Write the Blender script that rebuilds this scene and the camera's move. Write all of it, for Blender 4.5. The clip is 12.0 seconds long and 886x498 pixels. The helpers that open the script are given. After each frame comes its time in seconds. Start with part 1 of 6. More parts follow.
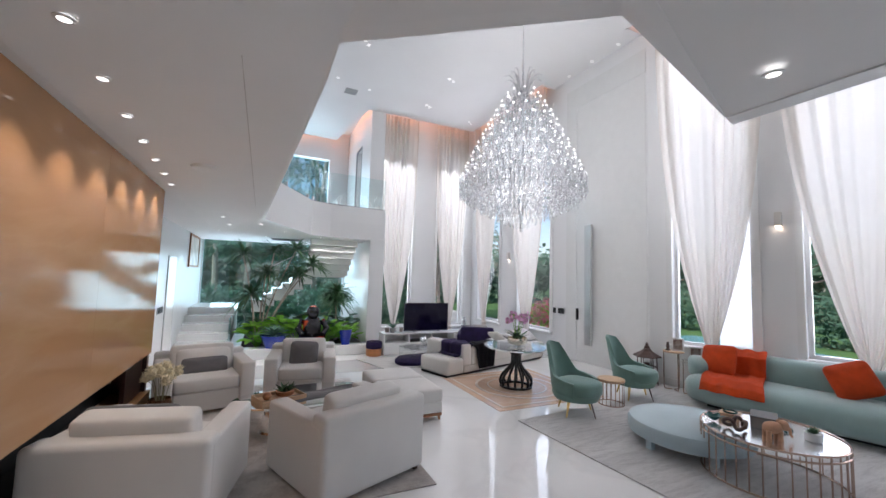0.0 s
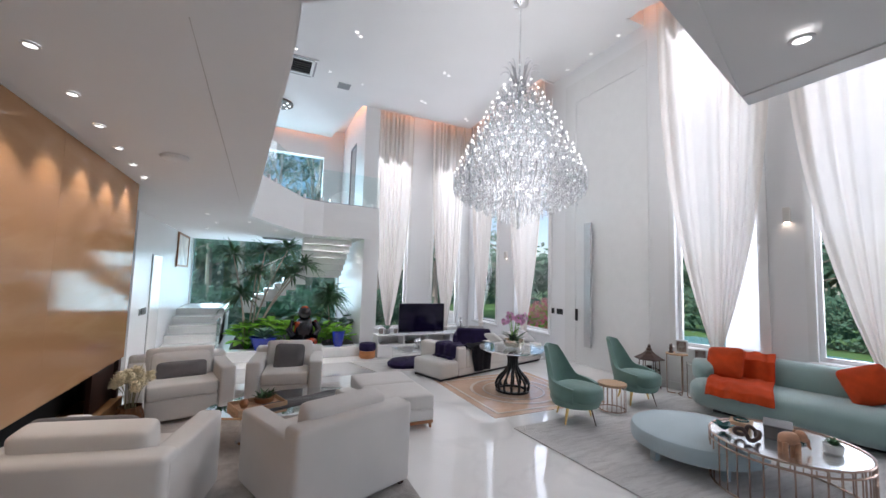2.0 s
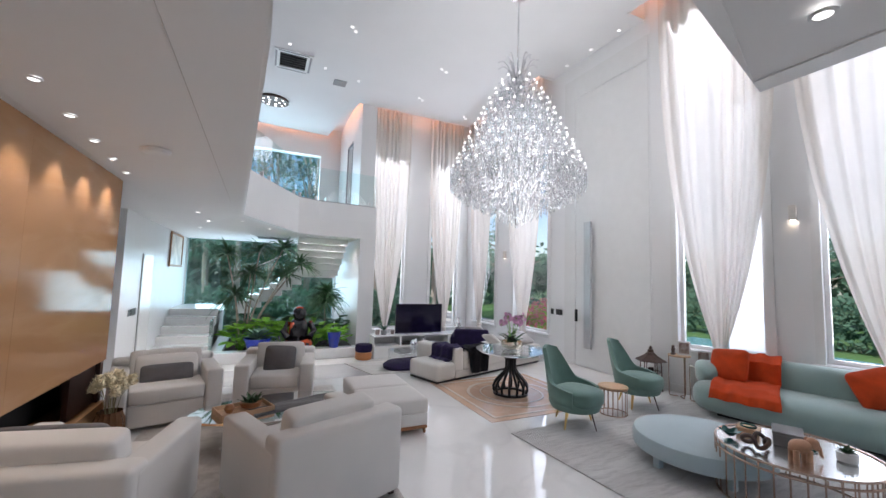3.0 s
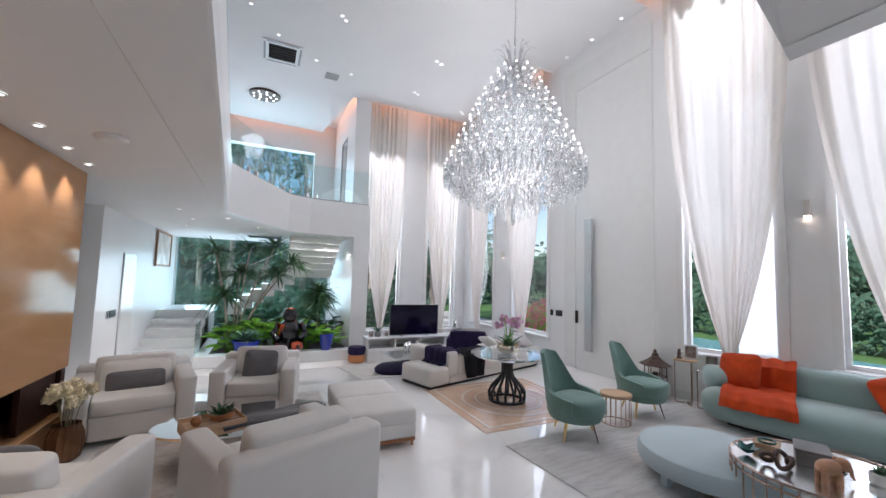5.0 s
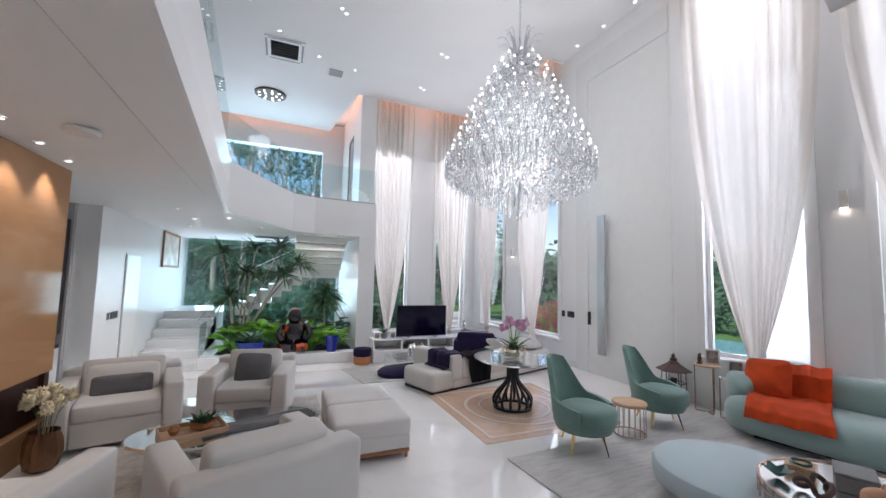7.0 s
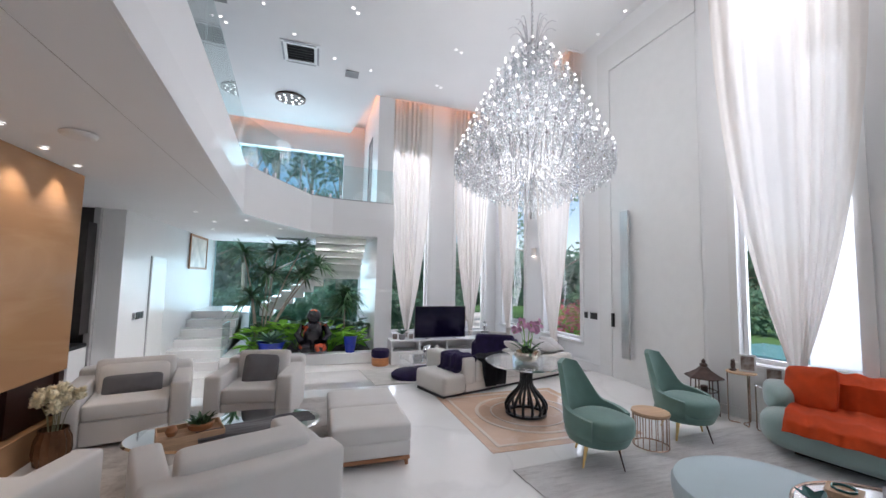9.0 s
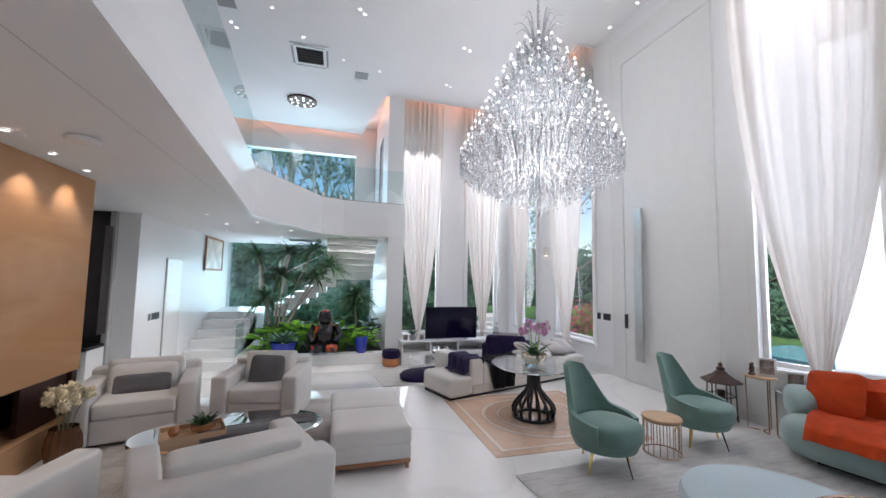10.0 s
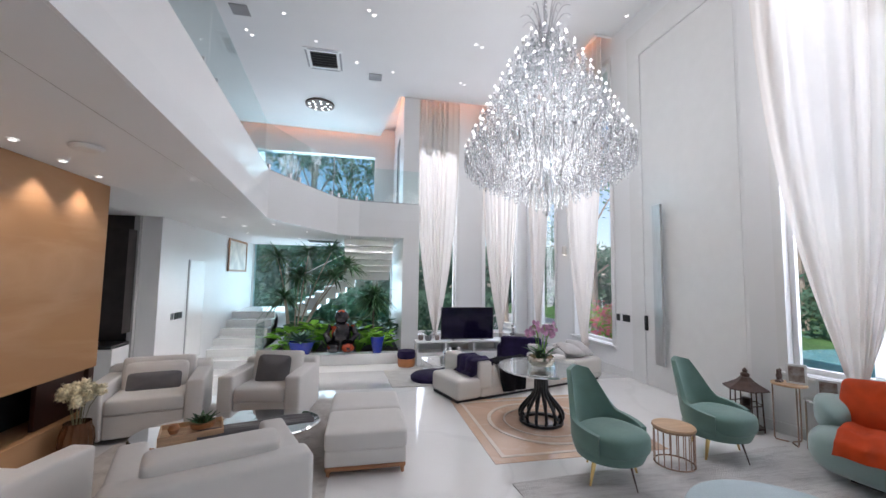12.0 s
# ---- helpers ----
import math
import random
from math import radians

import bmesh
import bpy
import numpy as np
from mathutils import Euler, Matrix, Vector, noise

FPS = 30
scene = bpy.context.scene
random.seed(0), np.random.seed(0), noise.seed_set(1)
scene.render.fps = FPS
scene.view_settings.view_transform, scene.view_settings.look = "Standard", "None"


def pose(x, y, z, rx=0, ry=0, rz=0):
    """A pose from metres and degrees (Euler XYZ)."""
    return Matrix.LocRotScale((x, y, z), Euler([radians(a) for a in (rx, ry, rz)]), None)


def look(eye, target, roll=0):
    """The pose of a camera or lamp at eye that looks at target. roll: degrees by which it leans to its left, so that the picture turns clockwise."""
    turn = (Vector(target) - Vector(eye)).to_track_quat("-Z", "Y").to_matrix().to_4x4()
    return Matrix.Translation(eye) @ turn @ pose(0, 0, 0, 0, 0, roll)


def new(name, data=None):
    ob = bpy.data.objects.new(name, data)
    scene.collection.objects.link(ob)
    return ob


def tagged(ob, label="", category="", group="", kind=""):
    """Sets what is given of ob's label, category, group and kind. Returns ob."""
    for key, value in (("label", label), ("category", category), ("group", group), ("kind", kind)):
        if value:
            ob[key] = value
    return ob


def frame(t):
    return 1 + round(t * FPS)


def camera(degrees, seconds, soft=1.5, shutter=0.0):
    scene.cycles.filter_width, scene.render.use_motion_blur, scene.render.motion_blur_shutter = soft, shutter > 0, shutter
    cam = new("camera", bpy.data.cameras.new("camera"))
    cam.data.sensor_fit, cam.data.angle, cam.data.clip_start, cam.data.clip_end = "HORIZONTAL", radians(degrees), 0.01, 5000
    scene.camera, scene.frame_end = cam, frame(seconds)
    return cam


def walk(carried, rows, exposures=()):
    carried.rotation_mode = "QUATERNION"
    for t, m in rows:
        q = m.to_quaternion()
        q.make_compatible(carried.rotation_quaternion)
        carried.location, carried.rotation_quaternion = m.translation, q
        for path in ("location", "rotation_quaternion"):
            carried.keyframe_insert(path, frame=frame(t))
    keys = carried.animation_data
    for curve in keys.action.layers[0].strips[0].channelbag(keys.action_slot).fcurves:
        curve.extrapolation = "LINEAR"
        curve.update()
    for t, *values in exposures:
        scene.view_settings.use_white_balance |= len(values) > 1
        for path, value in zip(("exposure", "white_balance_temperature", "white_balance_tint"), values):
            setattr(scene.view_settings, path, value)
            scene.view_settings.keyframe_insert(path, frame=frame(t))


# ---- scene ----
cam = camera(98.0, 12.0)
PATH = [
    (0, (0.885, 0.430, 1.681), (1.725, 2.240, 1.833), 1.72),
    (0.5, (0.938, 0.486, 1.677), (1.779, 2.295, 1.830), 1.71),
    (1, (0.990, 0.540, 1.673), (1.832, 2.349, 1.826), 1.70),
    (1.5, (1.039, 0.590, 1.669), (1.882, 2.398, 1.823), 1.69),
    (2, (1.081, 0.633, 1.665), (1.924, 2.440, 1.820), 1.67),
    (2.5, (1.139, 0.692, 1.661), (1.983, 2.499, 1.817), 1.66),
    (3, (1.198, 0.752, 1.658), (2.042, 2.558, 1.815), 1.66),
    (5, (1.439, 0.988, 1.664), (2.280, 2.797, 1.820), 1.61),
    (5.5, (1.505, 1.035, 1.664), (2.334, 2.848, 1.819), 1.58),
    (6, (1.575, 1.079, 1.664), (2.390, 2.899, 1.819), 1.53),
    (6.5, (1.652, 1.119, 1.665), (2.445, 2.949, 1.820), 1.47),
    (7, (1.729, 1.153, 1.667), (2.496, 2.993, 1.821), 1.42),
    (9, (2.040, 1.214, 1.667), (2.665, 3.107, 1.821), 1.18),
    (9.5, (2.117, 1.220, 1.671), (2.703, 3.126, 1.825), 1.09),
    (10, (2.198, 1.224, 1.678), (2.741, 3.143, 1.831), 1.00),
    (10.5, (2.282, 1.225, 1.686), (2.783, 3.156, 1.837), 0.93),
    (11, (2.362, 1.225, 1.691), (2.825, 3.165, 1.842), 0.89),
    (11.5, (2.436, 1.226, 1.692), (2.867, 3.173, 1.842), 0.86),
    (12, (2.508, 1.229, 1.689), (2.911, 3.181, 1.839), 0.81),
]
walk(cam, [(t, look(eye, target, roll)) for t, eye, target, roll in PATH], exposures=((0, 0.32, 6250, 14), (12, 0.32, 6250, 14)))

# ---- world and large lights ----
S, C, D, F = 2.65, 6.40, 7.12, -0.30      # soffit, ceiling, window wall, lower floor
FB, FT = S - 0.002, 3.43                       # mezzanine fascia

world = bpy.data.worlds.new("world")
scene.world = world
world.use_nodes = True
wn = world.node_tree
sky = wn.nodes.new("ShaderNodeTexSky")
sky.sky_type, sky.sun_disc = "NISHITA", False
sky.sun_elevation, sky.sun_rotation = radians(55), radians(250)
wn.links.new(sky.outputs[0], wn.nodes["Background"].inputs[0])
wn.nodes["Background"].inputs[1].default_value = 0.15

sun = new("sun", bpy.data.lights.new("sun", "SUN"))
sun.data.energy, sun.data.angle, sun.data.color = 5.0, radians(0.6), (1.0, 0.95, 0.88)
sun.matrix_world = look((0, 0, 0), (-math.sin(radians(250)) * 0.57, -math.cos(radians(250)) * 0.57, -0.82))


def area(name, eye, target, sx, sy, watts, color=(1, 1, 1)):
    lamp = new(name, bpy.data.lights.new(name, "AREA"))
    lamp.data.shape, lamp.data.size, lamp.data.size_y = "RECTANGLE", sx, sy
    lamp.data.energy, lamp.data.color = watts, color
    lamp.matrix_world = look(eye, target)
    return lamp


COOL = (0.87, 0.92, 1.0)
KINK = pose(D, 5.1, 0, 0, 0, 14)          # the window wall turns outwards past the great door


def kinked(name, y, z, sy, watts):
    lamp = area(name, (0, 0, 0), (-1, 0, -0.25), 1.1, sy, watts, COOL)
    lamp.matrix_world = KINK @ pose(0.45, y, z) @ lamp.matrix_world


kinked("daylight_window", -0.92, 3.45, 5.3, 74)
kinked("daylight_window", -2.60, 3.45, 5.3, 82)
kinked("daylight_window", -4.6, 3.45, 5.3, 90)
area("daylight_window", (D + 0.45, 8.4, 3.3), (0, 8.4, 0.4), 1.2, 5.2, 74, COOL)
area("daylight_window", (D + 0.45, 10.5, 3.2), (0, 10.5, 0.4), 1.1, 5.2, 42, COOL)
area("daylight_window", (4.45, 12.1, 3.2), (4.45, 0, -1.5), 1.0, 5.2, 54, COOL)
area("daylight_window", (6.3, 12.1, 3.2), (6.3, 0, -1.5), 0.9, 5.2, 54, COOL)
area("daylight_glazing", (1.4, 14.15, 1.35), (1.4, 0, 1.2), 3.8, 1.6, 84, COOL)
area("daylight_glazing", (1.1, 14.6, 4.9), (1.1, 8, 4.6), 3.2, 1.6, 90, COOL)
area("daylight_window", (1.6, -4.02, 1.5), (1.6, 5, 1.2), 5.0, 1.9, 10, COOL)


def spot(name, x, y, z, tx, ty, watts, deg=75, color=(1.0, 0.90, 0.78)):
    lamp = new(name, bpy.data.lights.new(name, "SPOT"))
    lamp.data.energy, lamp.data.spot_size, lamp.data.spot_blend = watts, radians(deg), 0.6
    lamp.data.color, lamp.data.shadow_soft_size = color, 0.04
    lamp.matrix_world = look((x, y, z), (tx, ty, 0))


for k in range(6):
    spot("downlight_beam", -0.12 + 0.035 * k, 5.66 - 0.535 * k, S - 0.02, -0.50, 5.66 - 0.535 * k, 13, 80)
for x, y in ((0.17, 8.3), (0.8, 9.05), (1.3, 10.0), (2.2, 10.9), (3.05, 10.95)):
    spot("downlight_beam", x, y, S - 0.02, x, y + (1.2 if y > 10.5 else 0.3), 42, 110, (1, 0.97, 0.92))


# ---- materials ----
def mat(name, color, rough=0.5, metal=0.0, spec=0.5, var=0.06, scale=6.0, bump=0.05, bscale=60.0, stretch=(1, 1, 1), coat=0.0,
        color2=None, sheen=0.0, object_random=0.0):
    m = bpy.data.materials.new(name)
    m.use_nodes = True
    nt = m.node_tree
    b = nt.nodes["Principled BSDF"]
    b.inputs["Roughness"].default_value, b.inputs["Metallic"].default_value = rough, metal
    b.inputs["Specular IOR Level"].default_value, b.inputs["Coat Weight"].default_value = spec, coat
    b.inputs["Coat Roughness"].default_value = 0.05
    b.inputs["Sheen Weight"].default_value = sheen
    tc = nt.nodes.new("ShaderNodeTexCoord")
    mp = nt.nodes.new("ShaderNodeMapping")
    mp.inputs["Scale"].default_value = stretch
    nt.links.new(tc.outputs["Object"], mp.inputs[0])
    n1 = nt.nodes.new("ShaderNodeTexNoise")
    n1.inputs["Scale"].default_value, n1.inputs["Detail"].default_value = scale, 6
    nt.links.new(mp.outputs[0], n1.inputs["Vector"])
    ramp = nt.nodes.new("ShaderNodeMix")
    ramp.data_type = "RGBA"
    c = Vector(color)
    ramp.inputs["A"].default_value = (*(c * (1 - var)), 1)
    ramp.inputs["B"].default_value = (*(Vector(color2) if color2 else c * (1 + var)), 1)
    mr = nt.nodes.new("ShaderNodeMapRange")
    mr.inputs["From Min"].default_value, mr.inputs["From Max"].default_value = 0.32, 0.68
    nt.links.new(n1.outputs["Fac"], mr.inputs["Value"])
    nt.links.new(mr.outputs[0], ramp.inputs["Factor"])
    out = ramp.outputs["Result"]
    if object_random:
        oi = nt.nodes.new("ShaderNodeObjectInfo")
        hsv = nt.nodes.new("ShaderNodeHueSaturation")
        m2 = nt.nodes.new("ShaderNodeMapRange")
        m2.inputs["To Min"].default_value, m2.inputs["To Max"].default_value = 1 - object_random, 1 + object_random
        nt.links.new(oi.outputs["Random"], m2.inputs["Value"])
        nt.links.new(m2.outputs[0], hsv.inputs["Value"])
        nt.links.new(out, hsv.inputs["Color"])
        out = hsv.outputs[0]
    nt.links.new(out, b.inputs["Base Color"])
    if bump:
        n2 = nt.nodes.new("ShaderNodeTexNoise")
        n2.inputs["Scale"].default_value, n2.inputs["Detail"].default_value = bscale, 4
        nt.links.new(mp.outputs[0], n2.inputs["Vector"])
        bp = nt.nodes.new("ShaderNodeBump")
        bp.inputs["Strength"].default_value, bp.inputs["Distance"].default_value = bump, 0.02
        nt.links.new(n2.outputs["Fac"], bp.inputs["Height"])
        nt.links.new(bp.outputs[0], b.inputs["Normal"])
    return m


def glow(name, color, strength):
    m = bpy.data.materials.new(name)
    m.use_nodes = True
    b = m.node_tree.nodes["Principled BSDF"]
    b.inputs["Base Color"].default_value = (*color, 1)
    b.inputs["Emission Color"].default_value = (*color, 1)
    b.inputs["Emission Strength"].default_value = strength
    return m


def clear(name, tint=(1, 1, 1), gloss=0.08, rough=0.0):
    """Thin clear glass: see-through with a little mirror."""
    m = bpy.data.materials.new(name)
    m.use_nodes = True
    nt = m.node_tree
    nt.nodes.remove(nt.nodes["Principled BSDF"])
    t, g, x = nt.nodes.new("ShaderNodeBsdfTransparent"), nt.nodes.new("ShaderNodeBsdfGlossy"), nt.nodes.new("ShaderNodeMixShader")
    t.inputs[0].default_value = (*tint, 1)
    g.inputs["Roughness"].default_value = rough
    lw = nt.nodes.new("ShaderNodeLayerWeight")
    pw, ml = nt.nodes.new("ShaderNodeMath"), nt.nodes.new("ShaderNodeMath")
    pw.operation, ml.operation = "POWER", "MULTIPLY_ADD"
    pw.inputs[1].default_value = 4.0
    ml.inputs[1].default_value, ml.inputs[2].default_value = 0.55, gloss * 0.4
    nt.links.new(lw.outputs["Facing"], pw.inputs[0])
    nt.links.new(pw.outputs[0], ml.inputs[0])
    nt.links.new(ml.outputs[0], x.inputs[0])
    nt.links.new(t.outputs[0], x.inputs[1])
    nt.links.new(g.outputs[0], x.inputs[2])
    nt.links.new(x.outputs[0], nt.nodes["Material Output"].inputs[0])
    return m


def sheer(name, color, see=0.12, through_light=0.5):
    """Sheer cloth: diffuse, translucent and partly open weave."""
    m = bpy.data.materials.new(name)
    m.use_nodes = True
    nt = m.node_tree
    nt.nodes.remove(nt.nodes["Principled BSDF"])
    d, tl, tp = (nt.nodes.new("ShaderNodeBsdf" + k) for k in ("Diffuse", "Translucent", "Transparent"))
    tc = nt.nodes.new("ShaderNodeTexCoord")
    n = nt.nodes.new("ShaderNodeTexNoise")
    n.inputs["Scale"].default_value = 3.0
    nt.links.new(tc.outputs["Object"], n.inputs["Vector"])
    mx = nt.nodes.new("ShaderNodeMix")
    mx.data_type = "RGBA"
    mx.inputs["A"].default_value, mx.inputs["B"].default_value = (*color, 1), (*(Vector(color) * 0.92), 1)
    nt.links.new(n.outputs["Fac"], mx.inputs["Factor"])
    for s in (d, tl):
        nt.links.new(mx.outputs["Result"], s.inputs[0])
    a, b = nt.nodes.new("ShaderNodeMixShader"), nt.nodes.new("ShaderNodeMixShader")
    a.inputs[0].default_value, b.inputs[0].default_value = through_light, see
    nt.links.new(d.outputs[0], a.inputs[1])
    nt.links.new(tl.outputs[0], a.inputs[2])
    nt.links.new(a.outputs[0], b.inputs[1])
    nt.links.new(tp.outputs[0], b.inputs[2])
    nt.links.new(b.outputs[0], nt.nodes["Material Output"].inputs[0])
    return m


def veined(name, base, vein, rough, scale=1.2, band=(0.47, 0.53), stretch=(1, 1, 1), coat=0.0, amount=0.5):
    """Polished stone: soft clouds and thin veins."""
    m = mat(name, base, rough, var=0.04, scale=scale * 1.7, bump=0.0, stretch=stretch, coat=coat)
    nt = m.node_tree
    b = nt.nodes["Principled BSDF"]
    src = b.inputs["Base Color"].links[0].from_socket
    tc = nt.nodes.new("ShaderNodeTexCoord")
    mp = nt.nodes.new("ShaderNodeMapping")
    mp.inputs["Scale"].default_value = stretch
    nt.links.new(tc.outputs["Object"], mp.inputs[0])
    n = nt.nodes.new("ShaderNodeTexNoise")
    n.inputs["Scale"].default_value, n.inputs["Detail"].default_value, n.inputs["Distortion"].default_value = scale, 8, 0.7
    nt.links.new(mp.outputs[0], n.inputs["Vector"])
    r = nt.nodes.new("ShaderNodeValToRGB")
    e = r.color_ramp.elements
    e[0].position, e[0].color = band[0], (0, 0, 0, 1)
    e[1].position, e[1].color = band[1], (0, 0, 0, 1)
    mid = e.new((band[0] + band[1]) / 2)
    mid.color = (amount, amount, amount, 1)
    nt.links.new(n.outputs["Fac"], r.inputs[0])
    mx = nt.nodes.new("ShaderNodeMix")
    mx.data_type = "RGBA"
    nt.links.new(r.outputs[0], mx.inputs["Factor"])
    nt.links.new(src, mx.inputs["A"])
    mx.inputs["B"].default_value = (*vein, 1)
    nt.links.new(mx.outputs["Result"], b.inputs["Base Color"])
    return m


M_WALL = mat("wall_paint", (0.80, 0.80, 0.80), 0.35, var=0.015, scale=1.2, bump=0.02, bscale=90)
M_CEIL = mat("ceiling_paint", (0.80, 0.80, 0.80), 0.7, var=0.015, scale=1.0, bump=0.02, bscale=90)
M_LACQ = mat("white_lacquer", (0.80, 0.80, 0.79), 0.22, var=0.015, bump=0.01, bscale=20)
M_FLOOR = veined("white_polished_stone", (0.84, 0.825, 0.81), (0.64, 0.63, 0.62), 0.05, 0.6, amount=0.25)
M_INLAY = veined("sand_polished_stone", (0.68, 0.47, 0.345), (0.76, 0.58, 0.46), 0.08, 2.2)
M_INLAY_LINE = veined("cream_polished_stone", (0.78, 0.66, 0.56), (0.6, 0.5, 0.4), 0.08, 3)
M_ONYX = veined("honey_stone_cladding", (0.42, 0.23, 0.115), (0.54, 0.34, 0.20), 0.09, 0.9, (0.42, 0.58), (1, 0.35, 1.6), 0.0, 0.4)
M_ONYX.node_tree.nodes["Principled BSDF"].inputs["Specular IOR Level"].default_value = 0.14
M_FABRIC = mat("off_white_fabric", (0.70, 0.67, 0.64), 0.9, var=0.03, scale=3, bump=0.25, bscale=420, sheen=0.3)
M_SOFAW = mat("cream_fabric", (0.70, 0.67, 0.63), 0.9, var=0.03, scale=3, bump=0.2, bscale=400, sheen=0.3)
M_GREY = mat("grey_fabric", (0.125, 0.12, 0.125), 0.9, var=0.08, scale=9, bump=0.3, bscale=350, sheen=0.3)
M_LGREY = mat("light_grey_fabric", (0.50, 0.48, 0.47), 0.9, var=0.06, scale=9, bump=0.3, bscale=350, sheen=0.3)
M_GREEN = mat("sage_velvet", (0.145, 0.255, 0.22), 0.8, var=0.10, scale=5, bump=0.12, bscale=250, sheen=0.25)
M_MINT = mat("mint_fabric", (0.28, 0.39, 0.37), 0.85, var=0.05, scale=4, bump=0.2, bscale=350, sheen=0.5)
M_ICE = mat("pale_blue_fabric", (0.46, 0.57, 0.61), 0.85, var=0.03, scale=4, bump=0.2, bscale=350, sheen=0.4)
M_ORANGE = mat("orange_wool", (0.56, 0.055, 0.004), 0.95, var=0.14, scale=8, bump=0.4, bscale=260, sheen=0.02)
M_BLACK = mat("black_lacquer", (0.012, 0.011, 0.012), 0.3, var=0.2, bump=0.02)
M_BLACKCLOTH = mat("black_fur_throw", (0.008, 0.007, 0.010), 0.95, var=0.4, scale=40, bump=0.8, bscale=160, spec=0.2)
M_NAVY = mat("aubergine_velvet", (0.020, 0.012, 0.055), 0.85, var=0.25, scale=12, bump=0.4, bscale=200, spec=0.25, sheen=0.04)
M_TAN = mat("tan_leather", (0.52, 0.21, 0.08), 0.45, var=0.1, scale=8, bump=0.15, bscale=120)
M_GOLD = mat("brushed_brass", (0.75, 0.53, 0.22), 0.28, 1.0, var=0.06, scale=30, bump=0.03)
M_ROSE = mat("rose_gold_metal", (0.50, 0.36, 0.29), 0.25, 1.0, var=0.06, scale=30, bump=0.02)
M_CHROME = mat("polished_chrome", (0.80, 0.81, 0.83), 0.10, 1.0, var=0.03, bump=0.0)
M_STEEL = mat("brushed_steel", (0.62, 0.62, 0.62), 0.30, 1.0, var=0.08, scale=12, bump=0.05, stretch=(8, 8, 0.4))
M_MIRROR = mat("mirror_glass", (0.86, 0.88, 0.88), 0.03, 1.0, var=0.01, bump=0.0)
M_WOOD = mat("walnut_wood", (0.36, 0.16, 0.07), 0.45, var=0.25, scale=5, bump=0.08, bscale=40, stretch=(0.4, 6, 6))
M_PALEWOOD = mat("light_oak_wood", (0.55, 0.36, 0.22), 0.5, var=0.15, scale=6, bump=0.08, bscale=40, stretch=(0.4, 6, 6))
M_BROWN = mat("dark_bronze_metal", (0.085, 0.05, 0.04), 0.5, 0.4, var=0.2, scale=15, bump=0.1)
M_BROWNWALL = mat("hearth_brown_panel", (0.035, 0.010, 0.006), 0.4, var=0.2, scale=4, bump=0.02)
M_SOOT = mat("hearth_black", (0.01, 0.01, 0.01), 0.8, var=0.3, bump=0.1)
M_BLUEPOT = mat("cobalt_glazed_clay", (0.012, 0.03, 0.32), 0.15, var=0.15, scale=6, bump=0.04, coat=0.5)
M_SOIL = mat("dark_soil", (0.03, 0.022, 0.016), 0.95, var=0.4, scale=25, bump=0.8, bscale=60)
M_TRUNK = mat("pale_bark", (0.36, 0.30, 0.25), 0.9, var=0.3, scale=14, bump=0.6, bscale=50, stretch=(1, 1, 5))
M_LEAF = mat("dark_green_leaf", (0.045, 0.12, 0.045), 0.45, var=0.35, scale=3, bump=0.1, object_random=0.35)
M_LEAFB = sheer("bright_green_leaf", (0.22, 0.46, 0.07), 0.0, 0.42)
M_AGAVE = mat("blue_green_leaf", (0.09, 0.19, 0.13), 0.5, var=0.2, scale=5, bump=0.05)
M_SCREEN = mat("tv_screen", (0.006, 0.004, 0.022), 0.12, var=0.1, bump=0.0)
M_PLASTIC = mat("black_plastic", (0.02, 0.02, 0.02), 0.35, var=0.1, bump=0.02)
M_GREYPLASTIC = mat("grey_plastic", (0.30, 0.30, 0.31), 0.5, var=0.05, bump=0.02)
M_WHITEPLASTIC = mat("white_plastic", (0.75, 0.75, 0.75), 0.4, var=0.02, bump=0.02)
# cabinet's dark wood, also the painted gloom of the side room wall
M_DARKROOM = mat("dark_cabinet_and_unlit_wall", (0.035, 0.028, 0.026), 0.4, var=0.25, scale=5, bump=0.05)
M_GREYWALL = mat("grey_wall_paint", (0.42, 0.41, 0.41), 0.5, var=0.02, bump=0.02)
M_PINK = mat("pink_orchid_petal", (0.66, 0.34, 0.52), 0.5, var=0.3, scale=20, bump=0.05)
M_DRY = mat("dried_cream_bloom", (0.85, 0.76, 0.55), 0.95, var=0.2, scale=30, bump=0.6, bscale=120)
M_STEM = mat("dry_stem", (0.24, 0.22, 0.12), 0.8, var=0.2, bump=0.1)
M_BRONZEVASE = mat("ribbed_bronze_glass", (0.17, 0.085, 0.045), 0.25, 0.5, var=0.2, scale=8, bump=0.03)
M_STATUE = mat("glossy_dark_paint", (0.008, 0.006, 0.010), 0.25, var=0.3, scale=4.5, bump=0.05, color2=(0.35, 0.05, 0.015), coat=0.2)
M_PAPER = mat("grey_card", (0.20, 0.20, 0.205), 0.7, var=0.05, bump=0.05)
M_BONE = mat("carved_wood", (0.55, 0.30, 0.18), 0.6, var=0.2, scale=14, bump=0.15)
M_TEAL = mat("teal_ceramic", (0.02, 0.10, 0.09), 0.25, var=0.3, scale=12, bump=0.1)
M_DIMMIRROR = mat("mirrored_table_glass", (0.90, 0.91, 0.91), 0.22, 1.0, var=0.02, bump=0.0)
M_GLASS = clear("clear_glass")
M_BALUSTER = clear("balustrade_glass", (0.92, 0.97, 0.97))
M_TABLEGLASS = clear("table_glass", (0.96, 0.97, 0.97), 0.3)
M_COURTGLASS = clear("court_glass", (0.80, 0.95, 0.97), 0.22)
M_SHEER = sheer("sheer_white_curtain", (0.82, 0.76, 0.71), 0.08, 0.27)
